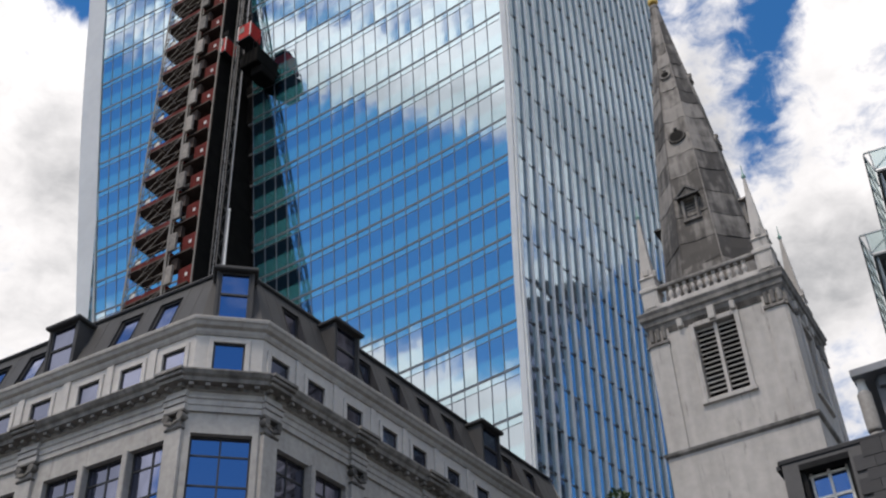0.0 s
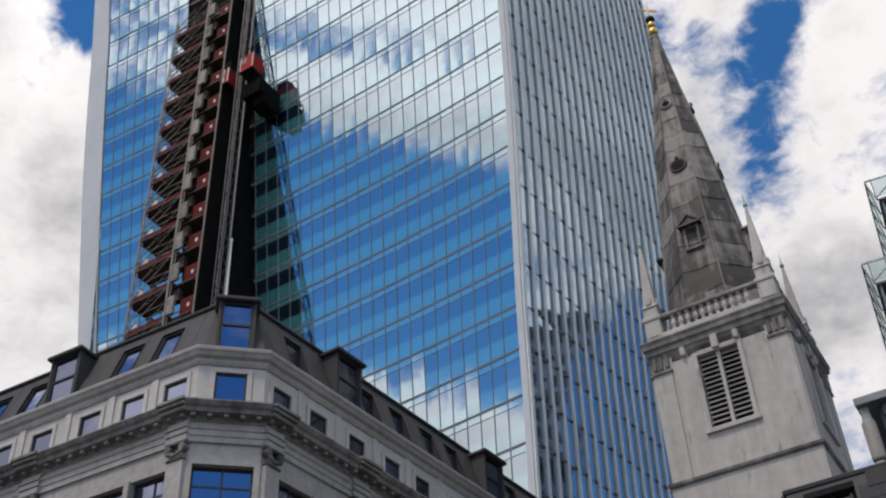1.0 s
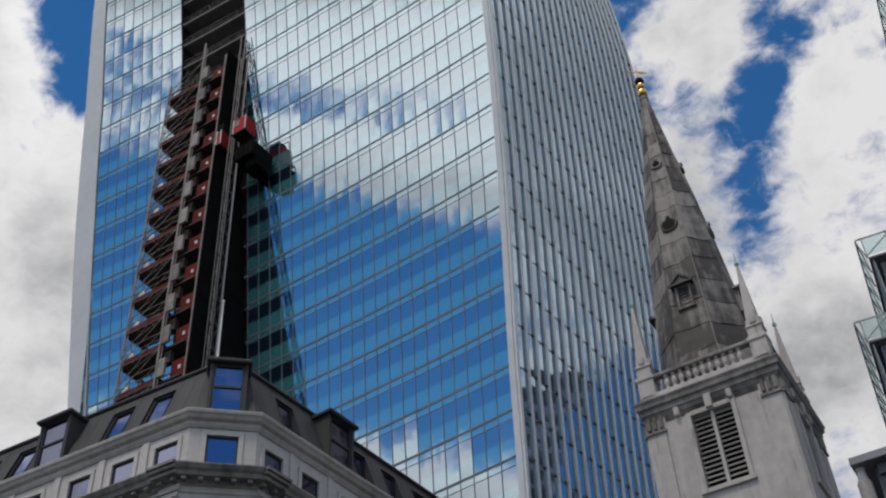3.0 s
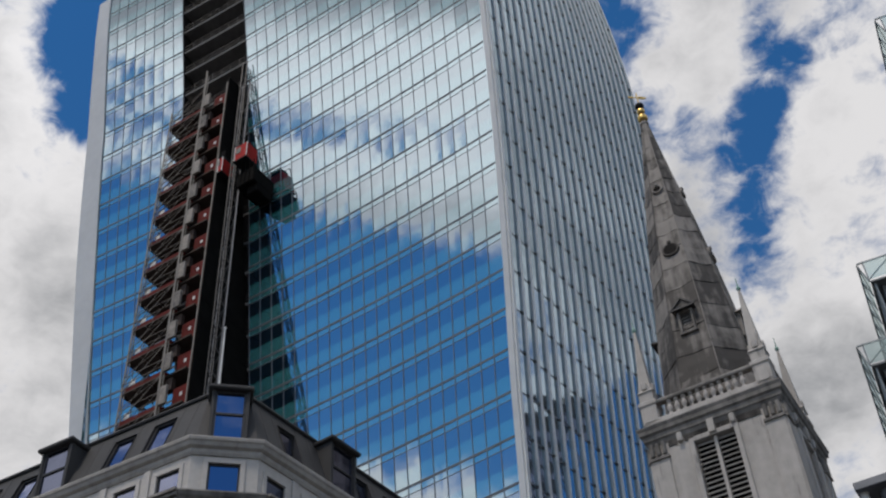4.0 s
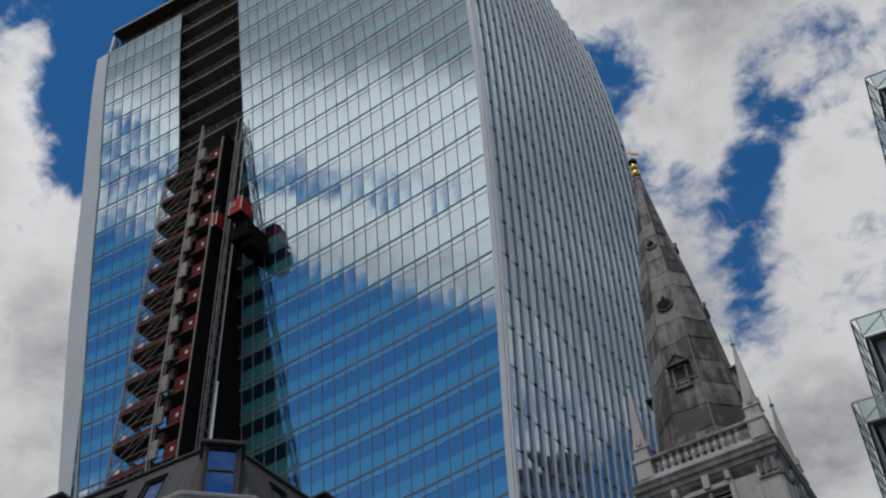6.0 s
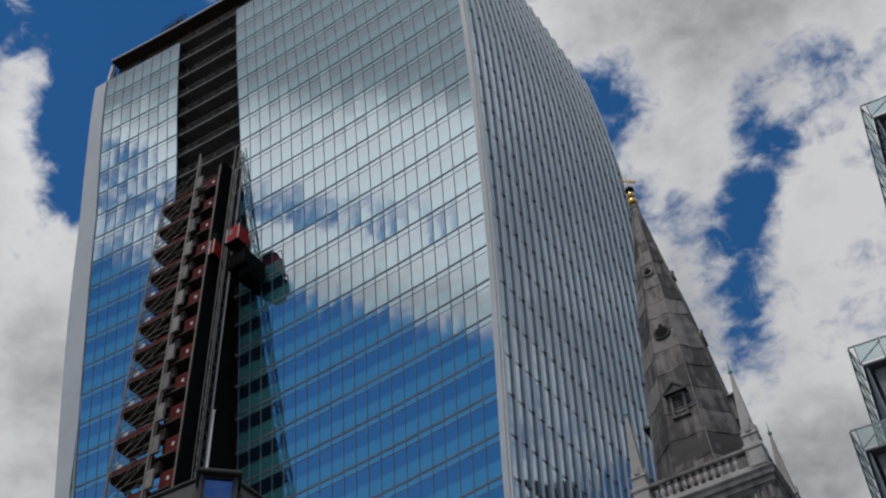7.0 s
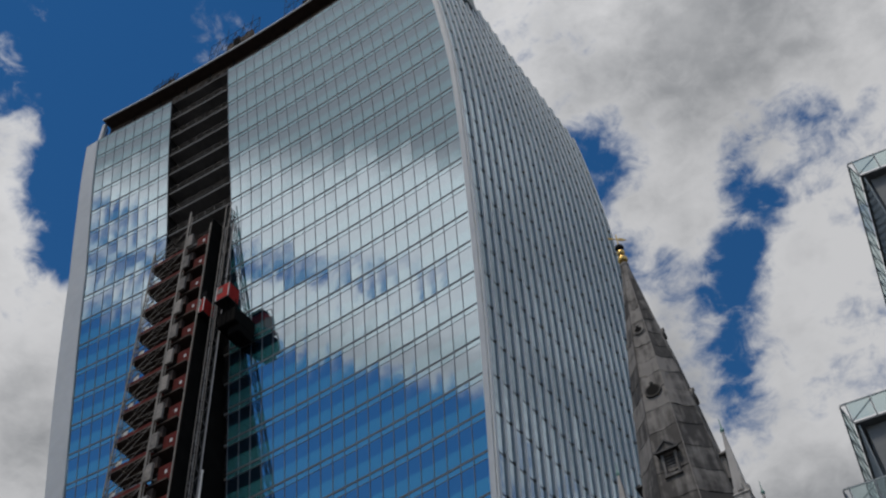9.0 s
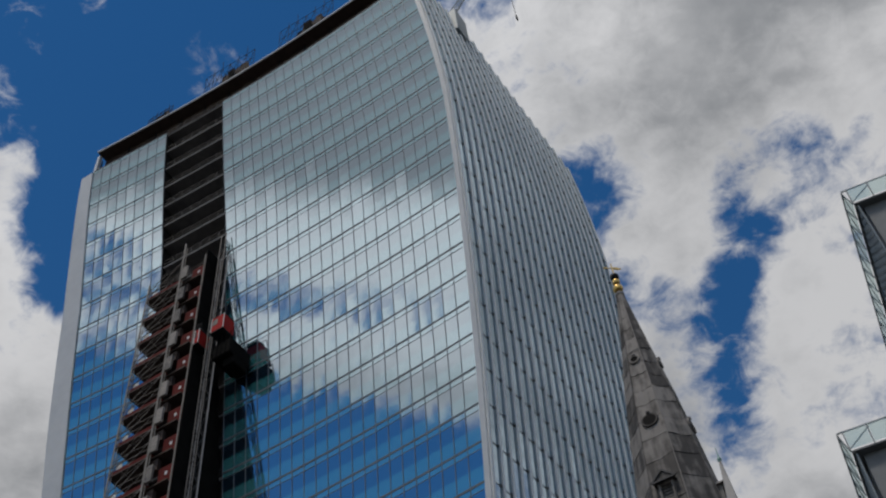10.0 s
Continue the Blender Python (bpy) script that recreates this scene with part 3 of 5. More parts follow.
    bm = bmesh.new()
    box(bm, hm, (2.2, 0.12, 0.34), (gx + 1.6, back_to - 1.2, z + 0.2))
    bar(bm, hm @ Vector((gx + 0.5, back_to - 1.2, z + 1.3)), hm @ Vector((gx + 2.7, back_to - 1.2, z + 1.3)), 0.06)
    part("toe_board", bm, RUSTY, hoist, "brown toe board")
    # ties back to the tower
    for x in (0.2, span, span + 3.2):
        bm = bmesh.new()
        a = hm @ Vector((x, depth, z))
        k = 1.0
        while k < 16 and not (a - HN * k - south(0.3, z)).dot(HN) < 0:
            k += 0.5
        bar(bm, a, a - HN * k, 0.12)
        part("tie", bm, TRANSOM, hoist)
    z += 4.0

pm = dock(-14.48, 0.5)
pm.z = 0
mm = frame_at(pm, HA)


def lattice_mast(bm, m, top, w, start=0.0, step=1.5):
    for x in (0, w):
        for y in (0, w):
            bar(bm, m @ Vector((x, y, start)), m @ Vector((x, y, top)), 0.09)
    z = start
    k = 0
    while z < top - step:
        for y in (0, w):
            a, b = (0, w) if k % 2 else (w, 0)
            bar(bm, m @ Vector((a, y, z)), m @ Vector((b, y, z + step)), 0.05)
        for x in (0, w):
            a, b = (0, w) if k % 2 else (w, 0)
            bar(bm, m @ Vector((x, a, z)), m @ Vector((x, b, z + step)), 0.05)
        z += step
        k += 1


bm = bmesh.new()
lattice_mast(bm, mm, hoist_top + 1.0, 0.7)
part("hoist_mast", bm, DARKMETAL, hoist, "dark lattice hoist mast")
bm = bmesh.new()
for x in (-0.2, 0.95):
    bar(bm, mm @ Vector((x, 0.6, 0)), mm @ Vector((x, 0.6, hoist_top - 3)), 0.10)
part("guide_rail", bm, TRANSOM, hoist)
# the red cars
for x0, zc, w, h in ((1.35, 99.0, 1.7, 2.3), (-1.0, 98.7, 0.6, 2.2)):
    bm = bmesh.new()
    box(bm, mm, (w, 1.8, h), (x0 + w / 2, -0.1, zc), bevel=0.06)
    car = part("hoist_car", bm, REDCAR, hoist, "bright red hoist car")
    bm = bmesh.new()
    box(bm, mm, (w * 0.4, 0.06, 0.9), (x0 + w * 0.3, -1.02, zc + 0.3))
    part("car_window", bm, PANELGREY, car)
    for x in (x0, x0 + w):
        bm = bmesh.new()
        bar(bm, mm @ Vector((x, -1.0, zc - h / 2)), mm @ Vector((x, -1.0, zc + h / 2)), 0.08)
        part("car_edge", bm, WHITE, car, "white edge trim")
    bm = bmesh.new()
    box(bm, mm, (w + 0.1, 1.9, 0.2), (x0 + w / 2, -0.1, zc - h / 2 - 0.11))
    part("car_floor", bm, BLACK, car)
    bm = bmesh.new()
    box(bm, mm, (w * 0.8, 1.4, 0.5), (x0 + w / 2, 0.2, zc + h / 2 + 0.25))
    part("car_motor", bm, BLACK, car)
    for k in range(4):
        bm = bmesh.new()
        bar(bm, mm @ Vector((x0 + w * k / 3, -0.8, zc + h / 2)), mm @ Vector((x0 + w * k / 3, -0.8, zc + h / 2 + 1.2)), 0.06)
        part("car_rail_post", bm, BLACK, car)
    bm = bmesh.new()
    bar(bm, mm @ Vector((x0, -0.8, zc + h / 2 + 1.2)), mm @ Vector((x0 + w, -0.8, zc + h / 2 + 1.2)), 0.06)
    part("car_roof_rail", bm, BLACK, car)
bm = bmesh.new()
box(bm, mm, (2.5, 3.4, 2.2), (2.5, 1.5, 95.4), bevel=0.1)
box(bm, mm, (1.5, 2.4, 1.2), (3.0, 1.7, 93.8), bevel=0.1)
for k in range(5):
    bar(bm, mm @ Vector((1.3 + 0.6 * k, -0.3, 94.4)), mm @ Vector((1.3 + 0.6 * k, -0.3, 97.4)), 0.08)
part("drive_unit", bm, NETTING, hoist, "dark drive unit under the car")


# ---- church tower with spire ----
CX, CF = Vector((-0.873, 0.487, 0)), Vector((0.487, 0.873, 0))   # along the lit front, and back from it
FRONT = Vector((15.5, 42.2, 0))                                   # near corner of the cornice
CS = 7.05
CC = FRONT + (CX + CF) * CS / 2 + CX * 0.12
SC = CC + CX * 0.2       # spire axis
church = thing("church_tower", CC, "pale stone church tower with tall lead-covered spire and four corner pinnacles", "church")
cm = frame_at(CC, -CX, CF)        # x along the front to the near corner, y back


def square_ring(bm, profile, m=None):
    """Mouldings round the square tower: profile of (half width, height)."""
    m = cm if m is None else m
    grid_faces(bm, [[m @ Vector((sx * h, sy * h, z)) for sx, sy in ((-1, -1), (1, -1), (1, 1), (-1, 1))] for h, z in profile], closed=True)


HW = 3.25
STRING, WALLTOP, CORN = 25.9, 32.4, 33.4
# walls: lower stage, and the belfry stage with an opening in each side
bm = bmesh.new()
square_ring(bm, [(HW + 0.12, 0), (HW + 0.12, STRING - 0.15)])
part("lower_wall", bm, STONE_TOWER, church, "pale weathered stone wall")
LW, LB, LT = 0.98, 28.1, 31.95
for k in range(4):
    r = cm @ pose(0, 0, 0, 0, 0, 90 * k)
    bm = bmesh.new()
    off = -0.07
    t = 0.5
    for x0, x1, z0, z1 in ((-HW, off - LW, STRING, WALLTOP + 0.3), (off + LW, HW, STRING, WALLTOP + 0.3), (off - LW, off + LW, STRING, LB), (off - LW, off + LW, LT, WALLTOP + 0.3)):
        box(bm, r, (x1 - x0, t, z1 - z0), ((x0 + x1) / 2, -HW + t / 2, (z0 + z1) / 2))
    wall = part("belfry_wall", bm, STONE_TOWER, church, "pale stone belfry wall")
    bm = bmesh.new()
    for x0, x1, z0, z1 in ((-0.22, 0.0, -0.2, 4.05), (2 * LW, 2 * LW + 0.22, -0.2, 4.05), (0, 2 * LW, LT - LB, LT - LB + 0.25), (-0.3, 2 * LW + 0.3, -0.25, -0.05)):
        box(bm, r, (x1 - x0, 0.16 if z0 > -0.24 else 0.22, z1 - z0), (off - LW + (x0 + x1) / 2, -HW - 0.04, LB + (z0 + z1) / 2), bevel=0.02)
    box(bm, r, (0.34, 0.3, 0.75), (off, -HW - 0.1, LT + 0.45), bevel=0.03)
    part("louvre_surround", bm, STONE_TOWER, church)
    bm = bmesh.new()
    box(bm, r, (0.16, 0.22, LT - LB), (off, -HW + 0.14, (LT + LB) / 2))
    part("louvre_mullion", bm, STONE_TOWER, church)
    bm = bmesh.new()
    box(bm, r, (2 * LW, 0.05, LT - LB), (off, -HW + 0.48, (LT + LB) / 2))
    part("louvre_backing", bm, VOID_SHADE, church)
    for j in range(15):
        for side in (-1, 1):
            bm = bmesh.new()
            q = r @ Matrix.Translation((off + side * (LW / 2 + 0.04), -HW + 0.16, LB + 0.12 + j * (LT - LB) / 15)) @ pose(0, 0, 0, 38)
            box(bm, q, (LW - 0.1, 0.26, 0.05))
            part("louvre_slat", bm, STONE_TOWER, church)
    # corner strips and brackets below the cornice
    for x in (-HW + 0.45, HW - 0.45):
        bm = bmesh.new()
        box(bm, r, (0.9, 0.12, WALLTOP - STRING - 0.8), (x, -HW - 0.03, (WALLTOP + STRING) / 2 - 0.4))
        part("corner_strip", bm, STONE_TOWER, church)
        bm = bmesh.new()
        for d in (-0.3, 0, 0.3):
            box(bm, r, (0.2, 0.2, 0.7), (x + d, -HW - 0.08, WALLTOP - 0.22), bevel=0.05)
        box(bm, r, (1.0, 0.2, 0.14), (x, -HW - 0.08, WALLTOP - 0.72))
        part("bracket", bm, STONE_GREY, church)
    for x in (-1.65, 0.95):
        bm = bmesh.new()
        box(bm, r, (0.26, 0.26, 0.5), (x, -HW - 0.1, WALLTOP + 0.02), bevel=0.05)
        part("bracket", bm, STONE_TOWER, church)
for k in range(4):
    # blackened frieze between the brackets, sheltered from the rain
    r = cm @ pose(0, 0, 0, 0, 0, 90 * k)
    for x0, x1 in ((-HW + 0.98, -1.82), (-1.48, 0.78), (1.12, HW - 0.98)):
        bm = bmesh.new()
        box(bm, r, (x1 - x0, 0.06, 0.5), ((x0 + x1) / 2, -HW - 0.01, WALLTOP + 0.02))
        part("frieze_panel", bm, STONE_BLACK, church, "soot-blackened frieze panel")
bm = bmesh.new()
square_ring(bm, [(HW + 0.1, STRING - 0.18), (HW + 0.24, STRING - 0.08), (HW + 0.27, STRING + 0.04), (HW + 0.05, STRING + 0.13), (HW - 0.2, STRING + 0.13)])
part("string_course", bm, STONE_GREY, church, "sooty projecting string course")
bm = bmesh.new()
square_ring(bm, [(HW - 0.3, WALLTOP + 0.05), (HW + 0.02, WALLTOP + 0.05), (HW + 0.1, WALLTOP + 0.28), (HW + 0.16, WALLTOP + 0.34), (HW + 0.18, WALLTOP + 0.58), (HW + 0.28, WALLTOP + 0.66), (HW + 0.30, WALLTOP + 0.84), (HW + 0.37, WALLTOP + 1.0), (HW + 0.35, WALLTOP + 1.06), (HW - 1.2, WALLTOP + 1.16)])
part("cornice", bm, STONE_GREY, church, "soot-stained stone cornice")
# balustrade
BZ = CORN + 0.06
bm = bmesh.new()
square_ring(bm, [(HW - 0.35, BZ), (HW + 0.02, BZ), (HW + 0.02, BZ + 0.45), (HW - 0.03, BZ + 0.5), (HW - 0.3, BZ + 0.5), (HW - 0.35, BZ)])
part("plinth", bm, STONE_TOWER, church)
bm = bmesh.new()
square_ring(bm, [(HW - 0.32, BZ + 1.32), (HW + 0.02, BZ + 1.32), (HW + 0.05, BZ + 1.4), (HW + 0.02, BZ + 1.52), (HW - 0.32, BZ + 1.52), (HW - 0.32, BZ + 1.32)])
part("rail", bm, STONE_GREY, church)
bm = bmesh.new()
lathe(bm, [(0.12, 0), (0.12, 0.08), (0.07, 0.14), (0.13, 0.32), (0.14, 0.42), (0.07, 0.62), (0.06, 0.68), (0.12, 0.74), (0.12, 0.82)], (0, 0, 0), 8)
first = part("baluster", bm, STONE_TOWER, church)
baluster = first.data
baluster.transform(Matrix.Translation(origin_of(church)))
start = True
for k in range(4):
    r = cm @ pose(0, 0, 0, 0, 0, 90 * k)
    for j in range(11):
        at = r @ Matrix.Translation((-1.85 + 0.37 * j, -HW + 0.15, BZ + 0.5))
        if start:
            first.matrix_basis = Matrix.Translation(-origin_of(church)) @ at
            start = False
        else:
            piece("baluster", baluster, at, church)
for sx in (-1, 1):
    for sy in (-1, 1):
        q = cm @ Matrix.Translation((sx * (HW - 0.38), sy * (HW - 0.38), 0))
        bm = bmesh.new()
        square_ring(bm, [(0.44, BZ), (0.44, BZ + 0.15), (0.40, BZ + 0.2), (0.40, BZ + 1.3), (0.47, BZ + 1.38), (0.47, BZ + 1.55), (0.36, BZ + 1.65), (0.36, BZ + 2.1), (0.43, BZ + 2.18), (0.30, BZ + 2.35)], q)
        for d in range(4):
            box(bm, q @ pose(0, 0, 0, 0, 0, 90 * d), (0.5, 0.05, 0.75), (0, -0.41, BZ + 0.75), bevel=0.02)
        ped = part("pedestal", bm, STONE_TOWER, church, "panelled stone corner pedestal")
        bm = bmesh.new()
        square_ring(bm, [(0.31, BZ + 2.3), (0.25, BZ + 3.2), (0.05, BZ + 6.3)], q)
        for d in range(4):
            e = q @ pose(0, 0, 0, 0, 0, 90 * d)
            box(bm, e, (0.3, 0.16, 0.45), (0, -0.33, BZ + 2.55), bevel=0.05)
        pin = part("pinnacle", bm, STONE_TOWER, church, "slim stone obelisk pinnacle")
        bm = bmesh.new()
        lathe(bm, [(0.05, 0), (0.11, 0.12), (0.12, 0.2), (0.05, 0.32), (0.03, 0.5), (0.015, 0.95)], q @ Vector((0, 0, BZ + 6.2)), 8)
        part("finial", bm, COPPER, pin, "green copper finial")

# lead spire: stacked sheets on eight sides
SP = [(34.4, 2.72), (35.6, 2.48), (38.0, 2.25), (40.6, 2.06), (44.65, 1.69), (48.4, 1.31), (53.3, 0.69), (57.8, 0.18)]


def spire_r(z):
    return lerp(z, [a for a, _ in SP], [b for _, b in SP])


def spire_pt(z, k, r=None, extra=0.0):
    a = math.atan2(-CX.y, -CX.x) + math.pi / 8 + k * math.pi / 4
    r = (spire_r(z) if r is None else r) / math.cos(math.pi / 8) + extra
    return SC + Vector((r * math.cos(a), r * math.sin(a), z))


bm = bmesh.new()
zs = [34.0] + [a for a, _ in SP]
grid_faces(bm, [[spire_pt(z, k, extra=-0.05) for k in range(8)] for z in zs], closed=True)
part("spire_core", bm, LEAD, church)
z = 34.3
while z < 57.0:
    h = min(lerp(z, (34, 57), (1.75, 0.95)) * rnd.uniform(0.9, 1.1), 57.7 - z)
    for k in range(8):
        dz0, dz1 = rnd.uniform(-0.16, 0.16), rnd.uniform(0.15, 0.25)
        droop = [rnd.uniform(-0.02, 0.12), rnd.uniform(-0.1, 0.02), rnd.uniform(-0.16, 0.0), rnd.uniform(-0.1, 0.02), rnd.uniform(-0.02, 0.12)]
        bm = bmesh.new()
        lo, hi = z + dz0 - 0.05, z + h + dz1
        rows = []
        for q, pr_ in ((lo, 0.03), (lo + 0.1, 0.034), ((lo + hi) / 2, 0.015 + rnd.uniform(0, 0.03)), (hi, 0.0)):
            row = []
            for j in range(5):
                zq = q + droop[j] * (1 if q < hi - 0.01 else 0)
                a, b = spire_pt(zq, k, extra=pr_), spire_pt(zq, k + 1, extra=pr_)
                c = a.lerp(b, j / 4)
                out_ = (c - SC).to_2d().normalized().to_3d()
                row.append(c + out_ * (rnd.uniform(-0.005, 0.035) if 0 < j < 4 else 0))
            rows.append(row)
        under = []
        for v in rows[0]:
            out_ = (v - SC).to_2d().normalized().to_3d()
            under.append(v - out_ * 0.08)
        grid_faces(bm, [under] + rows)
        part("lead_sheet", bm, LEAD, church)
    z += h
for k in range(8):
    bm = bmesh.new()
    for (z0, _), (z1, _) in zip(SP, SP[1:]):
        bar(bm, spire_pt(z0, k, extra=0.02), spire_pt(z1, k, extra=0.01), 0.05)
    part("hip_roll", bm, LEAD, church)
# lucarnes and round openings
for k in range(4):
    a = math.atan2(-CX.y, -CX.x) - math.pi / 2 + k * math.pi / 2
    out = Vector((math.cos(a), math.sin(a), 0))
    m = frame_at(SC, Vector((-out.y, out.x, 0)), -out)
    d0 = -(spire_r(38.9) + 0.12)
    bm = bmesh.new()
    for x in (-0.36, 0.36):
        box(bm, m, (0.14, 1.2, 1.4), (x, d0 + 0.55, 39.65), bevel=0.02)
    box(bm, m, (0.98, 1.2, 0.14), (0, d0 + 0.55, 38.93), bevel=0.02)
    box(bm, m, (0.9, 1.3, 0.14), (0, d0 + 0.65, 40.32), bevel=0.02)
    lu = part("lucarne", bm, LEAD, church, "lead dormer with pediment and louvres")
    bm = bmesh.new()
    vs = [m @ Vector(p) for p in ((-0.62, d0 - 0.2, 40.38), (0.62, d0 - 0.2, 40.38), (0, d0 - 0.2, 40.98), (-0.62, d0 + 1.6, 40.38), (0.62, d0 + 1.6, 40.38), (0, d0 + 1.6, 40.98))]
    v = [bm.verts.new(p) for p in vs]
    for f in ((0, 1, 2), (3, 5, 4), (0, 2, 5, 3), (1, 4, 5, 2), (0, 3, 4, 1)):
        bm.faces.new([v[i] for i in f])
    part("pediment", bm, LEAD, lu)
    bm = bmesh.new()
    for sx in (-1, 1):
        bar(bm, m @ Vector((sx * 0.66, d0 - 0.23, 40.37)), m @ Vector((0, d0 - 0.23, 41.0)), 0.10, 0.09)
    bar(bm, m @ Vector((-0.66, d0 - 0.23, 40.37)), m @ Vector((0.66, d0 - 0.23, 40.37)), 0.09)
    part("raking_mould", bm, DARKMETAL, lu)
    bm = bmesh.new()
    box(bm, m, (0.62, 0.05, 1.3), (0, d0 + 0.45, 39.65))
    part("lucarne_backing", bm, VOID_SHADE, lu)
    for j in range(6):
        bm = bmesh.new()
        box(bm, m @ Matrix.Translation((0, d0 + 0.2, 39.12 + j * 0.2)) @ pose(0, 0, 0, 35), (0.6, 0.2, 0.04))
        part("lucarne_slat", bm, DARKMETAL, lu)
    for zc, rr in ((45.2, 0.36), (50.6, 0.2)):
        d1 = -(spire_r(zc) + 0.03)
        bm = bmesh.new()
        e = m @ Matrix.Translation((0, d1 - 0.1, zc)) @ pose(0, 0, 0, 90 - 6)
        lathe(bm, [(rr, 0.04), (rr + 0.12, 0.04), (rr + 0.14, -0.12), (rr + 0.14, -0.35), (rr, -0.35)], None, 16, e)
        box(bm, m, (0.2, 0.3, 0.2), (0, d1 - 0.02, zc + rr + 0.18), bevel=0.03)
        ring = part("round_surround", bm, LEAD, church)
        # no hole here: a flat near-black disc paints the shade inside
        bm = bmesh.new()
        lathe(bm, [(rr + 0.02, 0.05), (rr + 0.02, 0.06)], None, 16, e)
        part("round_opening", bm, VOID_SHADE, church, "near-black disc standing for the shade in a round opening")
# gilded balls and vane
bm = bmesh.new()
lathe(bm, [(0.20, 57.5), (0.30, 57.6), (0.30, 57.75), (0.14, 57.9), (0.10, 58.1)], SC.xy.to_3d(), 12)
part("spire_cap", bm, LEAD, church)
for zc, rr in ((58.3, 0.34), (58.98, 0.27), (59.5, 0.30)):
    bm = bmesh.new()
    lathe(bm, [(0.04, zc - rr)] + [(rr * math.cos(a), zc + rr * math.sin(a)) for a in [radians(q) for q in range(-70, 71, 20)]] + [(0.04, zc + rr)], SC.xy.to_3d(), 14)
    part("gilded_ball", bm, GOLD if zc < 59.2 else BLACK, church, "gilded ball" if zc < 59.2 else "dark ball", True)
bm = bmesh.new()
bar(bm, SC + Vector((0, 0, 57.5)), SC + Vector((0, 0, 60.9)), 0.07)
part("vane_rod", bm, GOLD, church)
bm = bmesh.new()
vx = Vector((1, 0.15, 0)).normalized()
for a, b, w in ((-0.6, 0.55, 0.06), (-0.6, -0.3, 0.16), (0.1, 0.45, 0.24), (0.38, 0.6, 0.12)):
    box(bm, frame_at(SC + vx * (a + b) / 2 + Vector((0, 0, 60.45)), vx), (b - a, 0.05, w))
part("weather_vane", bm, GOLD, church, "gilded weather vane")


# ---- corner office building in stone ----
PA, PB = Vector((-9.941, 37.443, 0)), Vector((-7.286, 38.064, 0))     # ends of the splayed corner, on the wall face
DL, NL = Vector((-0.888, 0.459, 0)).normalized(), Vector((-0.459, -0.888, 0)).normalized()
DR, NR = Vector((0.562, 0.827, 0)).normalized(), Vector((0.827, -0.562, 0)).normalized()
DC = (PB - PA).normalized()
NC = Vector((DC.y, -DC.x, 0))
LEN_L, LEN_R = 30.0, 24.5
office = thing("corner_building", (PA + PB) / 2, "grey stone corner building with dark mansard roof, cornices and dormers", "building")


def mitre(p, n1, n2, o):
    det = n1.x * n2.y - n1.y * n2.x
    return p + Vector(((o * n2.y - o * n1.y) / det, (n1.x * o - n2.x * o) / det, 0))


def front_line(o, z):
    """The three-sided street front, o metres out of the wall face, at height z."""
    a, b = mitre(PA, NL, NC, o), mitre(PB, NC, NR, o)
    up = Vector((0, 0, z))
    return [PA + DL * LEN_L + NL * o + up, a + up, b + up, PB + DR * LEN_R + NR * o + up]


def run(bm, profile):
    grid_faces(bm, [front_line(o, z) for o, z in profile])


def on(side, s, z, o=0.0):
    """A frame on the front: x along it (the building to its right hand), y out of the wall."""
    if side == "L":
        return frame_at(PA + DL * s + NL * o + Vector((0, 0, z)), DL)
    if side == "R":
        return frame_at(PB + DR * s + NR * o + Vector((0, 0, z)), -DR)
    return frame_at((PA + PB) / 2 + DC * s + NC * o + Vector((0, 0, z)), -DC)


def storey_wall(name, z0, z1, o, thick, holes, mat, label):
    """A wall band between z0 and z1 with real openings: holes by side as (centre, half width, sill, head)."""
    for side, s0, s1 in (("L", 0, LEN_L), ("C", None, None), ("R", 0, LEN_R)):
        if side == "C":
            a, b = mitre(PA, NL, NC, o), mitre(PB, NC, NR, o)
            half = (b - a).length / 2
            s0, s1 = -half, half
        bm = bmesh.new()
        if side == "L":
            s0 = (mitre(PA, NL, NC, o) - PA).dot(DL)
        if side == "R":
            s0 = (mitre(PB, NC, NR, o) - PB).dot(DR)
        x = s0
        for c, hw, sill, head in sorted(holes.get(side, [])):
            if c + hw > s1:
                break
            for x0, x1, a0, a1 in ((x, c - hw, z0, z1), (c - hw, c + hw, z0, sill), (c - hw, c + hw, head, z1)):
                if x1 - x0 > 0.01 and a1 - a0 > 0.01:
                    m = on(side, (x0 + x1) / 2, (a0 + a1) / 2, o - thick / 2)
                    box(bm, m, (x1 - x0, thick, a1 - a0))
            x = c + hw
        m = on(side, (x + s1) / 2, (z0 + z1) / 2, o - thick / 2)
        box(bm, m, (s1 - x, thick, z1 - z0))
        bmesh.ops.remove_doubles(bm, verts=bm.verts, dist=0.002)
        part(name, bm, mat, office, label)


ATTIC = {"L": [(c, 0.56, 26.35, 27.52) for c in (1.08, 3.25, 5.5, 8.13, 10.4, 12.8, 15.2, 17.6, 20, 22.4, 24.8, 27.2)],
         "C": [(0.0, 0.62, 26.35, 27.66)],
         "R": [(c, 0.53, 26.35, 27.42) for c in (1.05, 3.25, 5.75, 8.2, 10.4, 13.07, 15.5, 17.9, 20.2, 22.5)]}
MAIN = {"L": [(c, 0.99, 20.6, 23.45) for c in (1.62, 3.85, 6.0, 9.5, 11.7, 13.9, 17.5, 19.7, 21.9, 25.5, 27.7)],
        "C": [(0.0, 1.14, 20.6, 23.5)],
        "R": [(c, 1.0, 20.6, 23.45) for c in (1.9, 4.15, 7.0, 9.2, 12.0, 14.2, 17.0, 19.2, 22.0)]}
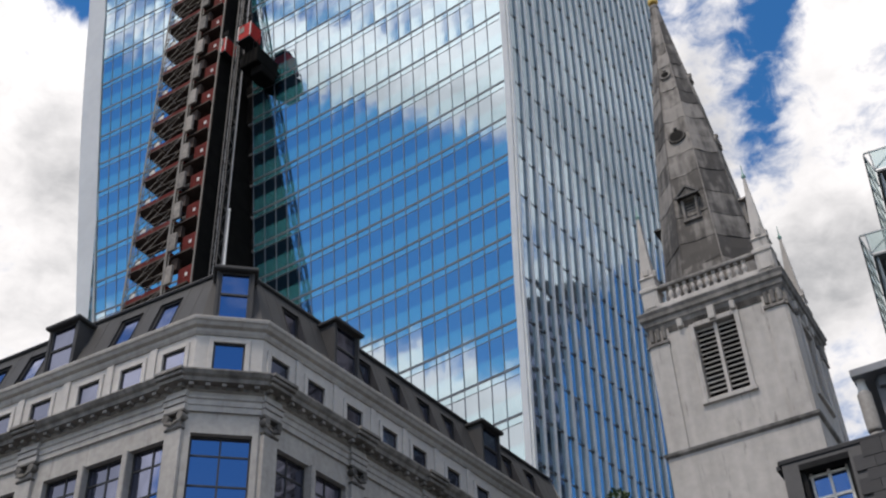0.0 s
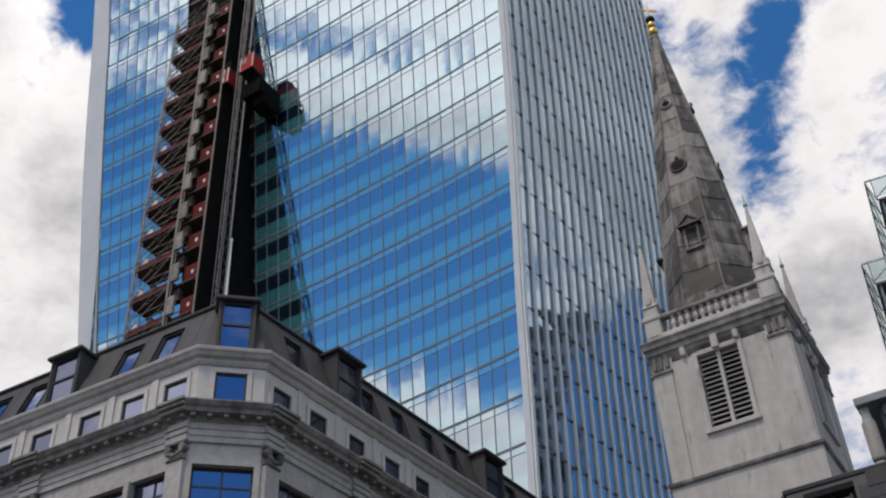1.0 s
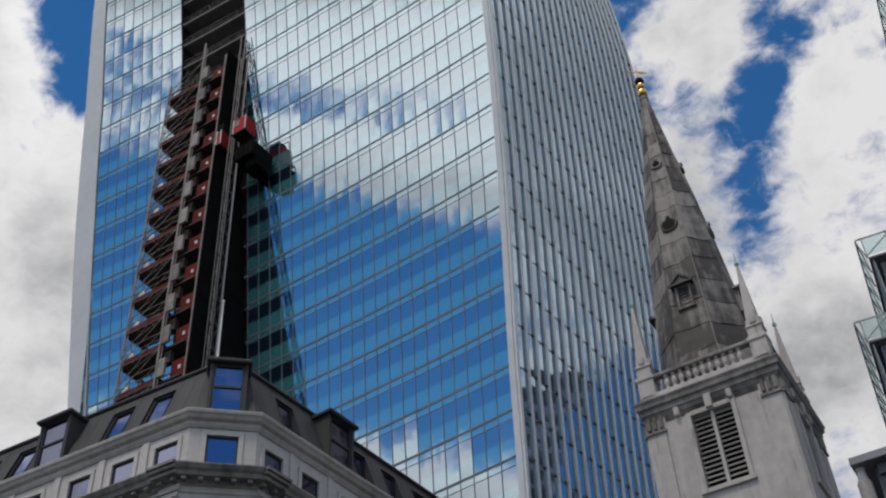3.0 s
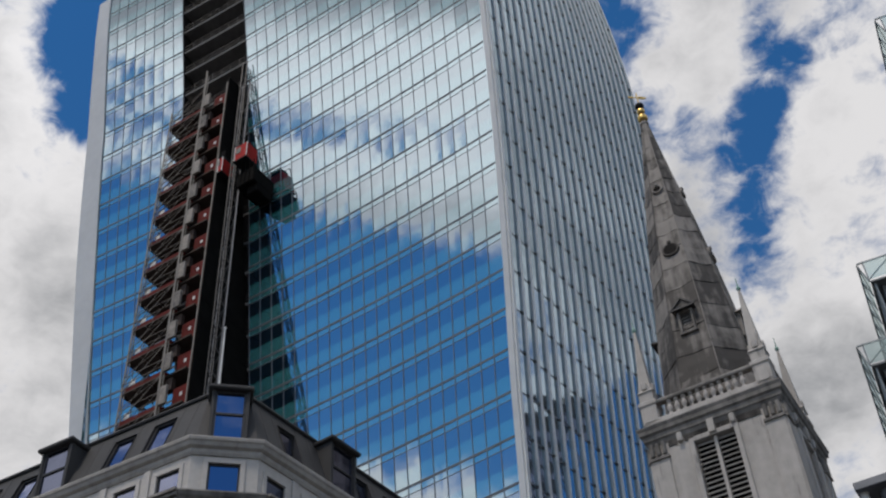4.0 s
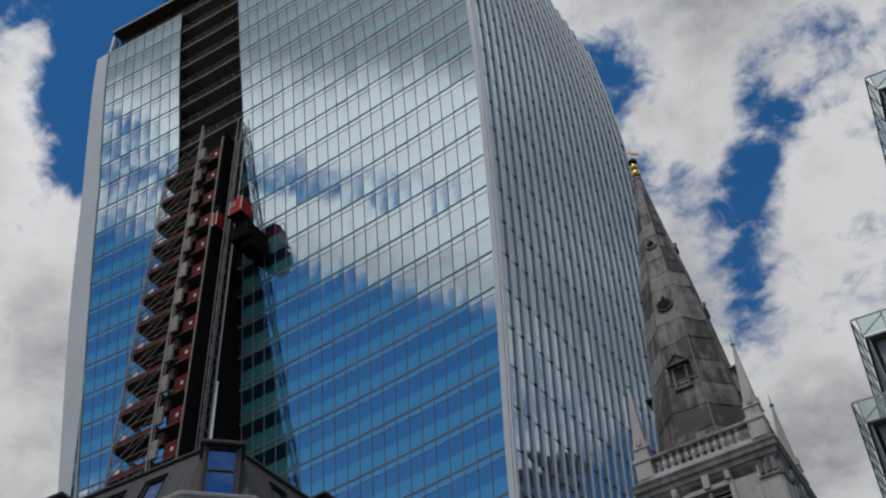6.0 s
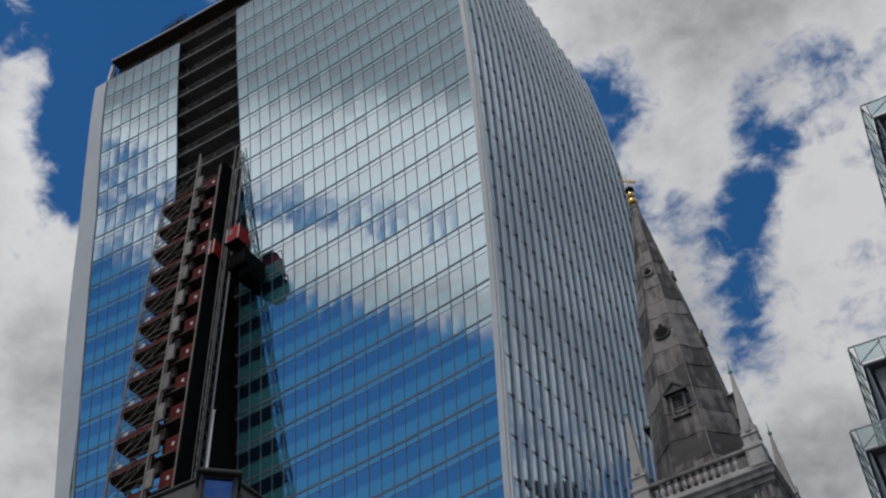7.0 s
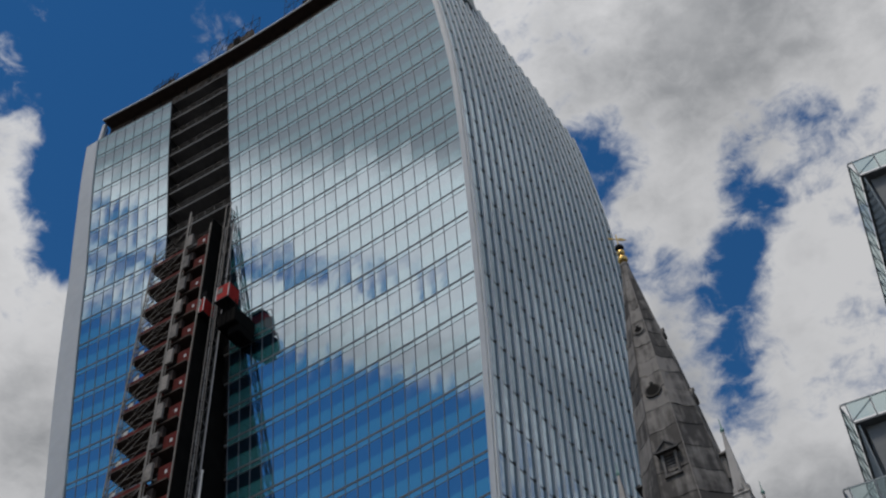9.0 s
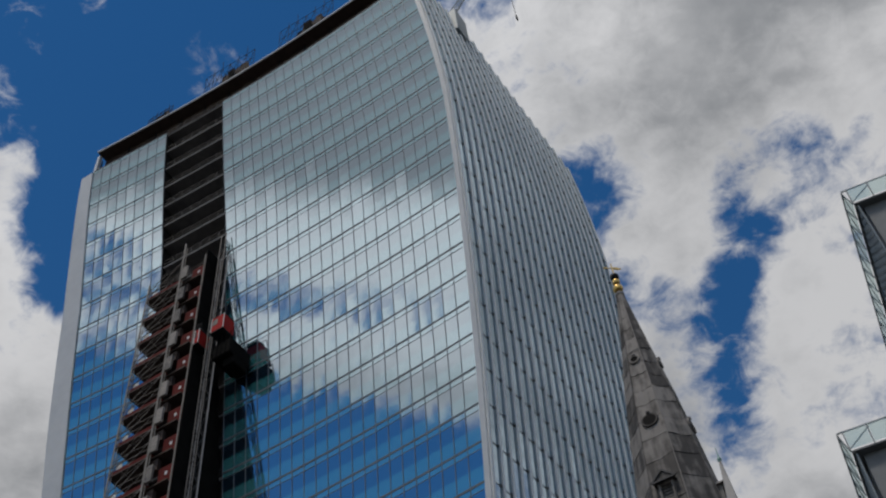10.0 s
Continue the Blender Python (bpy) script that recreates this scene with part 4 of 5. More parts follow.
storey_wall("attic_wall", 25.7, 28.2, -0.12, 0.4, ATTIC, STONE_PALE, "pale stone attic wall")
storey_wall("main_wall", 20.2, 24.4, 0.0, 0.45, MAIN, STONE, "grey stone wall")
for k in range(5):
    z0 = 20.2 - 4.04 * (k + 1)
    holes = {s: [(c, w, z0 + 0.6, z0 + 3.2) for c, w, _, _ in v] for s, v in MAIN.items()}
    storey_wall("lower_wall", z0, z0 + 4.04, 0.0, 0.45, holes, STONE, "grey stone wall")
    bm = bmesh.new()
    run(bm, [(-0.32, z0 + 0.3), (-0.32, z0 + 3.5)])
    part("lower_glazing", bm, WINDOW, office)

# entablature, cornices, mansard
bm = bmesh.new()
run(bm, [(-0.2, 24.38), (0.10, 24.38), (0.10, 24.62), (0.14, 24.64), (0.14, 24.86), (0.20, 24.92), (0.20, 24.98), (0.08, 25.0), (0.08, 25.22), (0.2, 25.26)])
part("entablature", bm, STONE, office, "grey stone entablature")
bm = bmesh.new()
run(bm, [(0.06, 25.22), (0.20, 25.26), (0.22, 25.42), (0.52, 25.46), (0.56, 25.62), (0.66, 25.70), (0.75, 25.84), (0.74, 25.90), (-0.3, 26.02)])
part("main_cornice", bm, STONE_GREY, office, "dark weathered main cornice")
bm = bmesh.new()
run(bm, [(-0.3, 27.98), (-0.06, 27.98), (0.0, 28.1), (0.0, 28.24), (0.14, 28.32), (0.2, 28.46), (0.26, 28.52), (0.28, 28.64), (0.26, 28.68), (-0.34, 28.76)])
part("attic_cornice", bm, STONE, office, "moulded stone attic cornice")
bm = bmesh.new()
box(bm, Matrix(), (0.2, 0.28, 0.15), bevel=0.02)
dentil = None
for side, length in (("L", 24.0), ("R", 22.0), ("C", 1.4)):
    s = 0.1 if side != "C" else -1.3
    while s < length:
        at = on(side, s, 25.37, 0.33)
        if dentil is None:
            first = part("dentil", bm, STONE_GREY, office)
            first.matrix_basis = Matrix.Translation(-origin_of(office)) @ at
            first.data.transform(Matrix.Translation(origin_of(office)))
            dentil = first.data
        else:
            piece("dentil", dentil, at, office)
        s += 0.62
MAN0, MAN1 = (-0.22, 28.6), (-1.3, 31.78)


def slope(z):
    return lerp(z, (MAN0[1], MAN1[1]), (MAN0[0], MAN1[0]))


INSETS = {"L": [(c, 0.58) for c in (2.46, 4.62, 9.96, 12.3, 14.6)], "R": [(c, 0.54) for c in (2.44, 7.45, 9.7, 12.06, 14.1, 19.4, 21.6)]}
DORMERS = {"L": [7.88, 17.2, 24.0], "R": [5.42, 16.9], "C": [0.0]}
# the slope is left open where the windows are let in
for side, length in (("L", LEN_L), ("C", 0), ("R", LEN_R)):
    bm = bmesh.new()
    cuts = sorted(INSETS.get(side, []))

    def at(s, z, side=side):
        o = slope(z)
        if side == "C":
            a, b = mitre(PA, NL, NC, o), mitre(PB, NC, NR, o)
            p = a if s < 0 else b
            return Vector((p.x, p.y, z))
        base, d, n, n2 = (PA, DL, NL, NC) if side == "L" else (PB, DR, NR, NC)
        lim = (mitre(base, n, n2, o) - base).dot(d)
        return base + d * (lim if s == 0 else s) + n * o + Vector((0, 0, z))

    ZL, ZH = 28.9, 31.1
    if side == "C":
        grid_faces(bm, [[at(-1, z), at(1, z)] for z in (MAN0[1], MAN1[1])])
    else:
        xs = [0]
        for c, hw in cuts:
            xs += [c - hw, c + hw]
        xs.append(length)
        zs = (MAN0[1], ZL, ZH, MAN1[1])
        for k in range(len(xs) - 1):
            for j in range(3):
                if k % 2 == 1 and j == 1:
                    continue
                vs = [bm.verts.new(at(s, z)) for s, z in ((xs[k], zs[j]), (xs[k + 1], zs[j]), (xs[k + 1], zs[j + 1]), (xs[k], zs[j + 1]))]
                bm.faces.new(vs)
    part("mansard_slope", bm, MANSARD, office, "dark grey lead mansard slope")
    # lead rolls between sheets on the long sides
    if side != "C":
        s = 0.9
        while s < min(length, 24.0):
            if all(abs(s - c) > hw + 0.1 for c, hw in cuts) and all(abs(s - c) > 1.1 for c in DORMERS[side]):
                bm = bmesh.new()
                bar(bm, at(s, MAN0[1] + 0.1), at(s, MAN1[1]), 0.022)
                part("lead_roll", bm, MANSARD, office)
            s += 0.75
    for c, hw in cuts:
        o = slope(ZL)
        m = on(side, c, ZL, o)
        hh = ZH - ZL
        back_ = slope(ZH) - o

        def pt(x, f, deep_, m=m, hh=hh, back_=back_):
            return m @ Vector((x, back_ * f - deep_, hh * f))

        set_back = 0.75 if side == "R" else 0.16
        bm = bmesh.new()
        ring = [(-hw, 0), (hw, 0), (hw, 1), (-hw, 1)]
        grid_faces(bm, [[pt(x, f, -0.05) for x, f in ring], [pt(x, f, 0.16 + (set_back - 0.16) * (1 - f)) for x, f in ring]], closed=True)
        win = part("roof_window", bm, DARKMETAL, office, "inset roof window with dark metal cheeks")
        bm = bmesh.new()
        for x in (-hw + 0.05, hw - 0.05):
            bar(bm, pt(x, 0, set_back - 0.06), pt(x, 1, 0.1), 0.08)
        for f in (0.03, 0.97):
            bar(bm, pt(-hw, f, 0.1 + (set_back - 0.16) * (1 - f)), pt(hw, f, 0.1 + (set_back - 0.16) * (1 - f)), 0.08)
        part("window_frame", bm, DARKMETAL, win)
        bm = bmesh.new()
        grid_faces(bm, [[pt(x, f, d) for x in (-hw + 0.04, hw - 0.04)] for f, d in ((0, set_back - 0.05), (1, 0.11), (1, 0.15), (0, set_back - 0.01))])
        part("pane", bm, WINDOW, win)
bm = bmesh.new()
run(bm, [(-1.2, 31.72), (-1.16, 31.8), (-1.22, 31.9), (-1.45, 31.9)])
part("ridge_roll", bm, MANSARD, office)
bm = bmesh.new()
a = front_line(-1.35, 31.84)
inner = [a[0] + Vector((8, 14, 0)), a[1] + Vector((2, 15, 0)), a[2] + Vector((-2, 15, 0)), a[3] + Vector((-9, 5, 0))]
grid_faces(bm, [a, inner])
part("flat_roof", bm, MANSARD, office)
bm = bmesh.new()
e = PB + DR * LEN_R
grid_faces(bm, [[e + NR * o + Vector((0, 0, z)), e - NR * 10 + Vector((0, 0, z))] for o, z in ((0, 0), (0, 28.5), (-1.3, 31.84))])
part("gable_wall", bm, STONE, office)
bm = bmesh.new()
le = PA + DL * LEN_L
grid_faces(bm, [[le + NL * o + Vector((0, 0, z)), le + Vector((8, 14, z)), e - NR * 10 + Vector((0, 0, z))] for o, z in ((0, 0), (0, 28.5), (-1.3, 31.84))])
part("rear_wall", bm, STONE, office)

# projecting dormers
for side, cs in DORMERS.items():
    for c in cs:
        hw = 0.86 if side != "C" else 0.78
        top = 31.45 if side != "C" else 31.42
        o = -0.28
        m = on(side, c, 28.6, o)
        h = top - 28.6
        bm = bmesh.new()
        for sx in (-1, 1):
            box(bm, m, (0.14, 1.5, h), (sx * (hw - 0.07), -0.75, h / 2), bevel=0.015)
        dm = part("dormer", bm, MANSARD, office, "box dormer clad in dark lead")
        bm = bmesh.new()
        box(bm, m, (2 * hw + 0.3, 1.9, 0.2), (0, -0.75, h + 0.06), bevel=0.05)
        part("dormer_cap", bm, MANSARD, dm)
        bm = bmesh.new()
        for x in (-hw + 0.19, hw - 0.19):
            box(bm, m, (0.1, 0.12, h - 0.4), (x, -0.12, h / 2 + 0.15))
        for z in (0.4, h * 0.58, h - 0.1):
            box(bm, m, (2 * hw - 0.3, 0.12, 0.09), (0, -0.12, z))
        part("window_frame", bm, DARKMETAL, dm)
        bm = bmesh.new()
        box(bm, m, (2 * hw - 0.35, 0.03, h - 0.4), (0, -0.14, h / 2 + 0.15))
        part("pane", bm, WINDOW, dm)

# attic windows, shared meshes per width
def window_unit(side, c, hw, z0, z1, o, bars, rails, surround, name, label):
    m = on(side, c, z0, o)
    h = z1 - z0
    bm = bmesh.new()
    for x in (-hw + 0.04, hw - 0.04):
        box(bm, m, (0.08, 0.1, h), (x, 0, h / 2))
    for z in (0.04, h - 0.04):
        box(bm, m, (2 * hw, 0.1, 0.08), (0, 0, z))
    w = part(name, bm, DARKMETAL, office, label)
    for k in range(bars):
        bm = bmesh.new()
        box(bm, m, (0.07, 0.09, h - 0.02), (-hw + 2 * hw * (k + 1) / (bars + 1), 0, h / 2))
        part("glazing_bar", bm, DARKMETAL, w)
    for f in rails:
        bm = bmesh.new()
        box(bm, m, (2 * hw - 0.02, 0.085, 0.07), (0, 0, h * f))
        part("glazing_bar", bm, DARKMETAL, w)
    xs = [-hw + 2 * hw * k / (bars + 1) for k in range(bars + 2)]
    zs = [0.0] + [h * f for f in sorted(rails)] + [h]
    for x0, x1 in zip(xs, xs[1:]):
        for a0, a1 in zip(zs, zs[1:]):
            bm = bmesh.new()
            q = m @ Matrix.Translation(((x0 + x1) / 2, 0, (a0 + a1) / 2)) @ pose(0, 0, 0, rnd.gauss(0, 0.25), 0, rnd.gauss(0, 0.25))
            box(bm, q, (x1 - x0, 0.02, a1 - a0))
            part("pane", bm, WINDOW, w)
    if surround:
        bm = bmesh.new()
        f = on(side, c, z0, o + 0.09)
        for x in (-hw - 0.1, hw + 0.1):
            box(bm, f, (0.2, 0.12, h + 0.2), (x, 0, h / 2), bevel=0.015)
        box(bm, f, (2 * hw + 0.4, 0.12, 0.2), (0, 0.005, h + 0.1), bevel=0.015)
        part("window_surround", bm, STONE_PALE, w)


for side, lst in ATTIC.items():
    for c, hw, a0, a1 in lst:
        window_unit(side, c, hw, a0, a1, -0.2, 0, (), True, "attic_window", "small attic window in stone surround")
for side, lst in MAIN.items():
    for c, hw, a0, a1 in lst:
        window_unit(side, c, hw, a0, a1, -0.3, 1, (0.3, 0.72), False, "tall_window", "tall dark metal window with glazing bars")
# flat panels and strips between attic windows
for side, cs in (("L", (2.15, 4.4, 6.75, 9.3, 11.6)), ("R", (2.15, 4.5, 7.0, 9.3, 11.7, 14.3))):
    for c in cs:
        bm = bmesh.new()
        box(bm, on(side, c, 26.9, -0.08), (0.34, 0.1, 2.1), bevel=0.015)
        part("attic_pilaster", bm, STONE_PALE, office)
# pilasters with capitals
for side, cs in (("L", (0.42, 7.9, 15.8, 23.5)), ("R", (0.5, 5.7, 8.15 + 2.5, 15.6, 20.6))):
    for c in cs:
        bm = bmesh.new()
        box(bm, on(side, c, 21.8, 0.06), (0.78, 0.24, 3.6), bevel=0.02)
        pil = part("pilaster", bm, STONE, office, "stone pilaster")
        bm = bmesh.new()
        m = on(side, c, 23.98, 0.1)
        box(bm, m, (0.98, 0.34, 0.12), (0, 0, 0.36), bevel=0.02)
        box(bm, m, (0.84, 0.26, 0.10), (0, 0, -0.32), bevel=0.03)
        for sx in (-1, 1):
            lathe(bm, [(0.15, -0.18), (0.17, 0.0), (0.15, 0.18)], None, 12, m @ Matrix.Translation((sx * 0.34, 0.02, 0.14)) @ pose(0, 0, 0, 90))
            for j in range(3):
                box(bm, m @ Matrix.Translation((sx * (0.1 + 0.12 * j), 0.16, -0.12 + 0.05 * j)) @ pose(0, 0, 0, 25, 20 * sx), (0.11, 0.1, 0.3), bevel=0.03)
        part("capital", bm, STONE_SOOT, pil, "carved scroll capital")
        bm = bmesh.new()
        for w, o, z0, z1 in ((1.0, 0.24, 24.4, 24.64), (1.04, 0.29, 24.66, 24.88), (1.1, 0.34, 24.9, 24.99), (1.0, 0.22, 25.0, 25.24)):
            box(bm, on(side, c, (z0 + z1) / 2, o - 0.15), (w, 0.3, z1 - z0), bevel=0.012)
        part("entablature_break", bm, STONE, pil)
        bm = bmesh.new()
        for w, o, z0, z1 in ((1.2, 0.66, 25.46, 25.62), (1.3, 0.78, 25.64, 25.78), (1.36, 0.87, 25.79, 25.93)):
            box(bm, on(side, c, (z0 + z1) / 2, o - 0.4), (w, 0.8, z1 - z0), bevel=0.015)
        part("cornice_break", bm, STONE_GREY, pil)
    for c in ((2.73, 4.93) if side == "L" else (3.05,)):
        bm = bmesh.new()
        box(bm, on(side, c, 21.8, 0.05), (0.26, 0.18, 3.4), bevel=0.03)
        part("pier_strip", bm, STONE, office)

# flagpole on the corner dormer
p = on("C", -0.55, 31.5, -1.4).translation
fp = thing("flagpole", p, "slim white bare flagpole on the roof corner", "flagpole")
bm = bmesh.new()
lathe(bm, [(0.055, 0), (0.05, 1.5), (0.03, 4.1)], p, 8)
part("pole", bm, WHITE, fp)
bm = bmesh.new()
lathe(bm, [(0.02, 4.1), (0.06, 4.15), (0.06, 4.2), (0.02, 4.26)], p, 8)
part("cap", bm, WHITE, fp)
bm = bmesh.new()
lathe(bm, [(0.13, -0.02), (0.13, 0.06), (0.07, 0.1)], p, 8)
part("socket", bm, DARKMETAL, fp)


# ---- stepped glass office beyond the church ----
GX, GB = Vector((0.92, -0.39, 0)), Vector((0.39, 0.92, 0))
annex = thing("stepped_office", (32.2, 47.5, 0), "stepped office building with glass parapets and pale perforated side frames", "office building")


def tier(corner_, z_top, z_low, length):
    m = frame_at((corner_[0], corner_[1], 0), GX, GB)
    bm = bmesh.new()
    box(bm, m, (length, 40, z_top - z_low - 1.62), (length / 2 + 0.6, 20.6, (z_top + z_low) / 2 - 0.8))
    part("tier_wall", bm, SOFFIT, annex, "grey metal-clad wall")
    bm = bmesh.new()
    box(bm, m, (length + 0.2, 40, 0.16), (length / 2 + 0.14, 20.02, z_top - 1.5), bevel=0.03)
    part("soffit", bm, SOFFIT, annex, "grey metal roof overhang")
    for k in range(6):
        bm = bmesh.new()
        box(bm, m, (length, 0.25, 0.3), (length / 2 + 0.9, 1.2 + 3 * k, z_top - 1.75))
        part("soffit_rib", bm, MULLION, annex)
    bm = bmesh.new()
    for k in range(14):
        y = 0.1 + 1.5 * k
        bar(bm, m @ Vector((0, y, z_top - 1.45)), m @ Vector((-0.35, y, z_top)), 0.08)
        if k:
            bar(bm, m @ Vector((0, y, z_top - 1.45)), m @ Vector((-0.35, y - 1.5, z_top)), 0.05)
    for k in range(10):
        x = 1.5 * k
        bar(bm, m @ Vector((x, 0, z_top - 1.45)), m @ Vector((x, -0.2, z_top)), 0.08)
    bar(bm, m @ Vector((-0.35, 0, z_top)), m @ Vector((-0.35, 21, z_top)), 0.09)
    bar(bm, m @ Vector((-0.35, -0.1, z_top)), m @ Vector((15, -0.2, z_top)), 0.09)
    bar(bm, m @ Vector((0, 0, z_top - 1.35)), m @ Vector((1.6, 0, z_top - 0.1)), 0.07)
    part("parapet_frame", bm, FRAMEGREY, annex)
    for k in range(14):
        y = 0.1 + 1.5 * k
        bm = bmesh.new()
        vs = [bm.verts.new(m @ Vector(q)) for q in ((0, y + 0.06, z_top - 1.35), (0, y + 1.44, z_top - 1.35), (-0.33, y + 1.44, z_top - 0.06), (-0.33, y + 0.06, z_top - 0.06))]
        bm.faces.new(vs)
        part("parapet_glass", bm, CLEARISH, annex, "pale green glass parapet")
    for k in range(9):
        x = 1.5 * k
        bm = bmesh.new()
        vs = [bm.verts.new(m @ Vector(q)) for q in ((x + 0.06, 0, z_top - 1.35), (x + 1.44, 0, z_top - 1.35), (x + 1.44, -0.18, z_top - 0.06), (x + 0.06, -0.18, z_top - 0.06))]
        bm.faces.new(vs)
        part("parapet_glass", bm, CLEARISH, annex, "pale green glass parapet")
    # perforated side frame under the overhang
    for j in range(1):
        bm = bmesh.new()
        x = 0.25 + 0.75 * j
        z = z_top - 1.6
        n_ = int((min(z - z_low, 16)) / 0.7)
        for k in range(n_ + 1):
            bar(bm, m @ Vector((x, 0.2, z - 0.7 * k)), m @ Vector((x, 20, z - 0.7 * k)), 0.08, 0.16)
        for k in range(28):
            bar(bm, m @ Vector((x, 0.25 + 0.72 * k, z)), m @ Vector((x, 0.25 + 0.72 * k, z_low)), 0.08, 0.16)
        part("side_frame", bm, FRAMEGREY, annex, "pale perforated steel side frame")


tier((32.2, 47.5), 68.0, 51.0, 18.0)
tier((26.7, 53.0), 50.0, 44.0, 22.0)
tier((25.2, 54.0), 44.3, 0.0, 24.0)


# ---- small rooftop house beyond ----
house = thing("rooftop_house", (23.0, 56.0, 0), "grey rooftop building with flat overhanging slab roof and round stone columns", "building")
a0 = heading(21.97, 0) * 60
hz = 1.6 + 60 * math.tan(radians(29.77))
rm = frame_at(a0, Vector((0.872, -0.489, 0)), Vector((0.489, 0.872, 0)))
bm = bmesh.new()
box(bm, rm, (12, 9, 0.5), (6, 4.5, hz - 0.15), bevel=0.04)
part("slab_roof", bm, MULLION, house, "flat grey roof slab")
bm = bmesh.new()
box(bm, rm, (10.2, 8, 0.7), (6.4, 4.6, hz - 0.7))
box(bm, rm, (0.5, 8, hz), (1.35, 4.9, hz / 2))
box(bm, rm, (9.6, 0.4, hz - 4), (6.1, 1.4, hz / 2 - 2))
for x in (3.9, 6.5, 9.1):
    box(bm, rm, (0.5, 0.4, 4), (x, 1.0, hz - 2.5))
part("wall", bm, TRANSOM, house)
bm = bmesh.new()
box(bm, rm, (9, 0.1, 3.4), (6.2, 1.2, hz - 2.6))
part("window", bm, CLEARISH, house)
for k in range(3):
    for x in (0.35,):
        bm = bmesh.new()
        lathe(bm, [(0.37, hz - 3.6 - 2.6 * k), (0.4, hz - 3.5 - 2.6 * k), (0.4, hz - 1.3 - 2.6 * k), (0.36, hz - 1.2 - 2.6 * k)], rm @ Vector((x, 0.7, 0)), 20)
        part("column_drum", bm, STONE, house, "round stone column drum")
bm = bmesh.new()
lathe(bm, [(0.22, hz - 1.3), (0.3, hz - 1.1), (0.22, hz - 0.5), (0.3, hz - 0.38)], rm @ Vector((0.35, 0.7, 0)), 14)
part("column_cap", bm, WHITE, house)
bm = bmesh.new()
lathe(bm, [(0.55, 0), (0.55, hz - 8.5)], rm @ Vector((0.35, 0.7, 0)), 16)
part("column_base", bm, STONE_TOWER, house)
q = rm @ Vector((2.7, 0.2, hz - 4.5))
ant = thing("roof_antenna", rm @ Vector((2.7, -0.1, hz - 4.6)), "slim grey antenna pole with wire stays", "antenna")
bm = bmesh.new()
bar(bm, q + Vector((0.25, 0, -0.2)), q + Vector((-0.1, 0, 6.2)), 0.12)
part("pole", bm, STEEL, ant)
bm = bmesh.new()
for d in ((3, 0.5, 2.5), (4, 1, 7.5), (2.5, 1, 9.0)):
    bar(bm, q + Vector((0, 0, 4.6)), q + Vector(d), 0.03)
part("wire", bm, BLACK, ant)


# ---- slate roof with a sash window across the street ----
SLX, SLB = Vector((0.872, -0.489, 0)), Vector((0.489, 0.872, 0))
s0 = heading(17.27, 0) * 25.0
st = 1.6 + 25.0 * math.tan(radians(26.35))
slate = thing("slate_house", s0, "dark slate mansard roof with a white sash window", "building")
sm = frame_at(s0, SLX, SLB)
RAKE = 0.12           # run back per metre of rise


def slab_pt(x, z, out=0.0):
    return sm @ Vector((x, (z - st) * RAKE - out, z))


WX0, WX1, WZ1 = 0.42, 1.55, st - 0.22
bm = bmesh.new()
box(bm, sm, (11.5, 0.4, 0.14), (5.72, 0.16, st - 0.03), bevel=0.03)
box(bm, sm, (11.5, 9, 0.1), (5.6, 4.8, st + 0.02))
part("roof_edge", bm, SLATE, slate, "dark lead roof edge")
bm = bmesh.new()
for x0, x1, a, b in ((0.05, WX0, st - 4, st), (WX1, 11, st - 4, st), (WX0, WX1, WZ1, st), (WX0, WX1, st - 4, st - 2.2)):
    vs = [bm.verts.new(slab_pt(x, z)) for x, z in ((x0, a), (x1, a), (x1, b), (x0, b))]
    bm.faces.new(vs)
vs = [bm.verts.new(p) for p in (slab_pt(0.05, st - 4), slab_pt(0.05, st), sm @ Vector((0.4, 8, st)), sm @ Vector((0.0, 8, st - 4)))]
bm.faces.new(vs)
part("roof_boarding", bm, DARKMETAL, slate)
bm = bmesh.new()
box(bm, sm, (11, 8, st - 4), (5.6, 3.7, (st - 4) / 2))
part("house_wall", bm, STONE_SOOT, slate)
bm = bmesh.new()
box(bm, Matrix(), (0.44, 0.022, 0.40), (0, 0, 0), bevel=0.004)
me0 = None
row = 0
z = st - 0.12
while z > st - 3.6:
    x = 0.05 - (0.22 if row % 2 else 0)
    while x < 8.5:
        cx = x + 0.22
        if cx > 0.2 and not (WX0 - 0.2 < cx < WX1 + 0.2 and st - 2.2 < z < WZ1 + 0.15):
            m = frame_at(slab_pt(cx, z - 0.15, 0.025 + rnd.uniform(0, 0.008)), SLX, SLB) @ pose(0, 0, 0, -rnd.uniform(1.0, 3.5) - math.degrees(math.atan(RAKE)), rnd.gauss(0, 0.6), 0)
            if me0 is None:
                ob = part("slate", bm, SLATE, slate)
                ob.data.transform(Matrix.Translation(origin_of(slate)))
                ob.matrix_basis = Matrix.Translation(-origin_of(slate)) @ m
                me0 = ob.data
            else:
                piece("slate", me0, m, slate)
        x += 0.45
    z -= 0.30
    row += 1
bm = bmesh.new()
ww = WX1 - WX0
for x, w in ((0.05, 0.1), (ww - 0.05, 0.1)):
    box(bm, sm, (w, 0.3, 2.0), (WX0 + x, 0.22, WZ1 - 1.0))
box(bm, sm, (ww, 0.3, 0.14), (WX0 + ww / 2, 0.1, WZ1 - 0.05))
part("window_reveal", bm, BLACK, slate)
bm = bmesh.new()
for x in (0.16, ww / 2, ww - 0.16):
    box(bm, sm, (0.06, 0.06, 1.9), (WX0 + x, 0.3, WZ1 - 1.05))
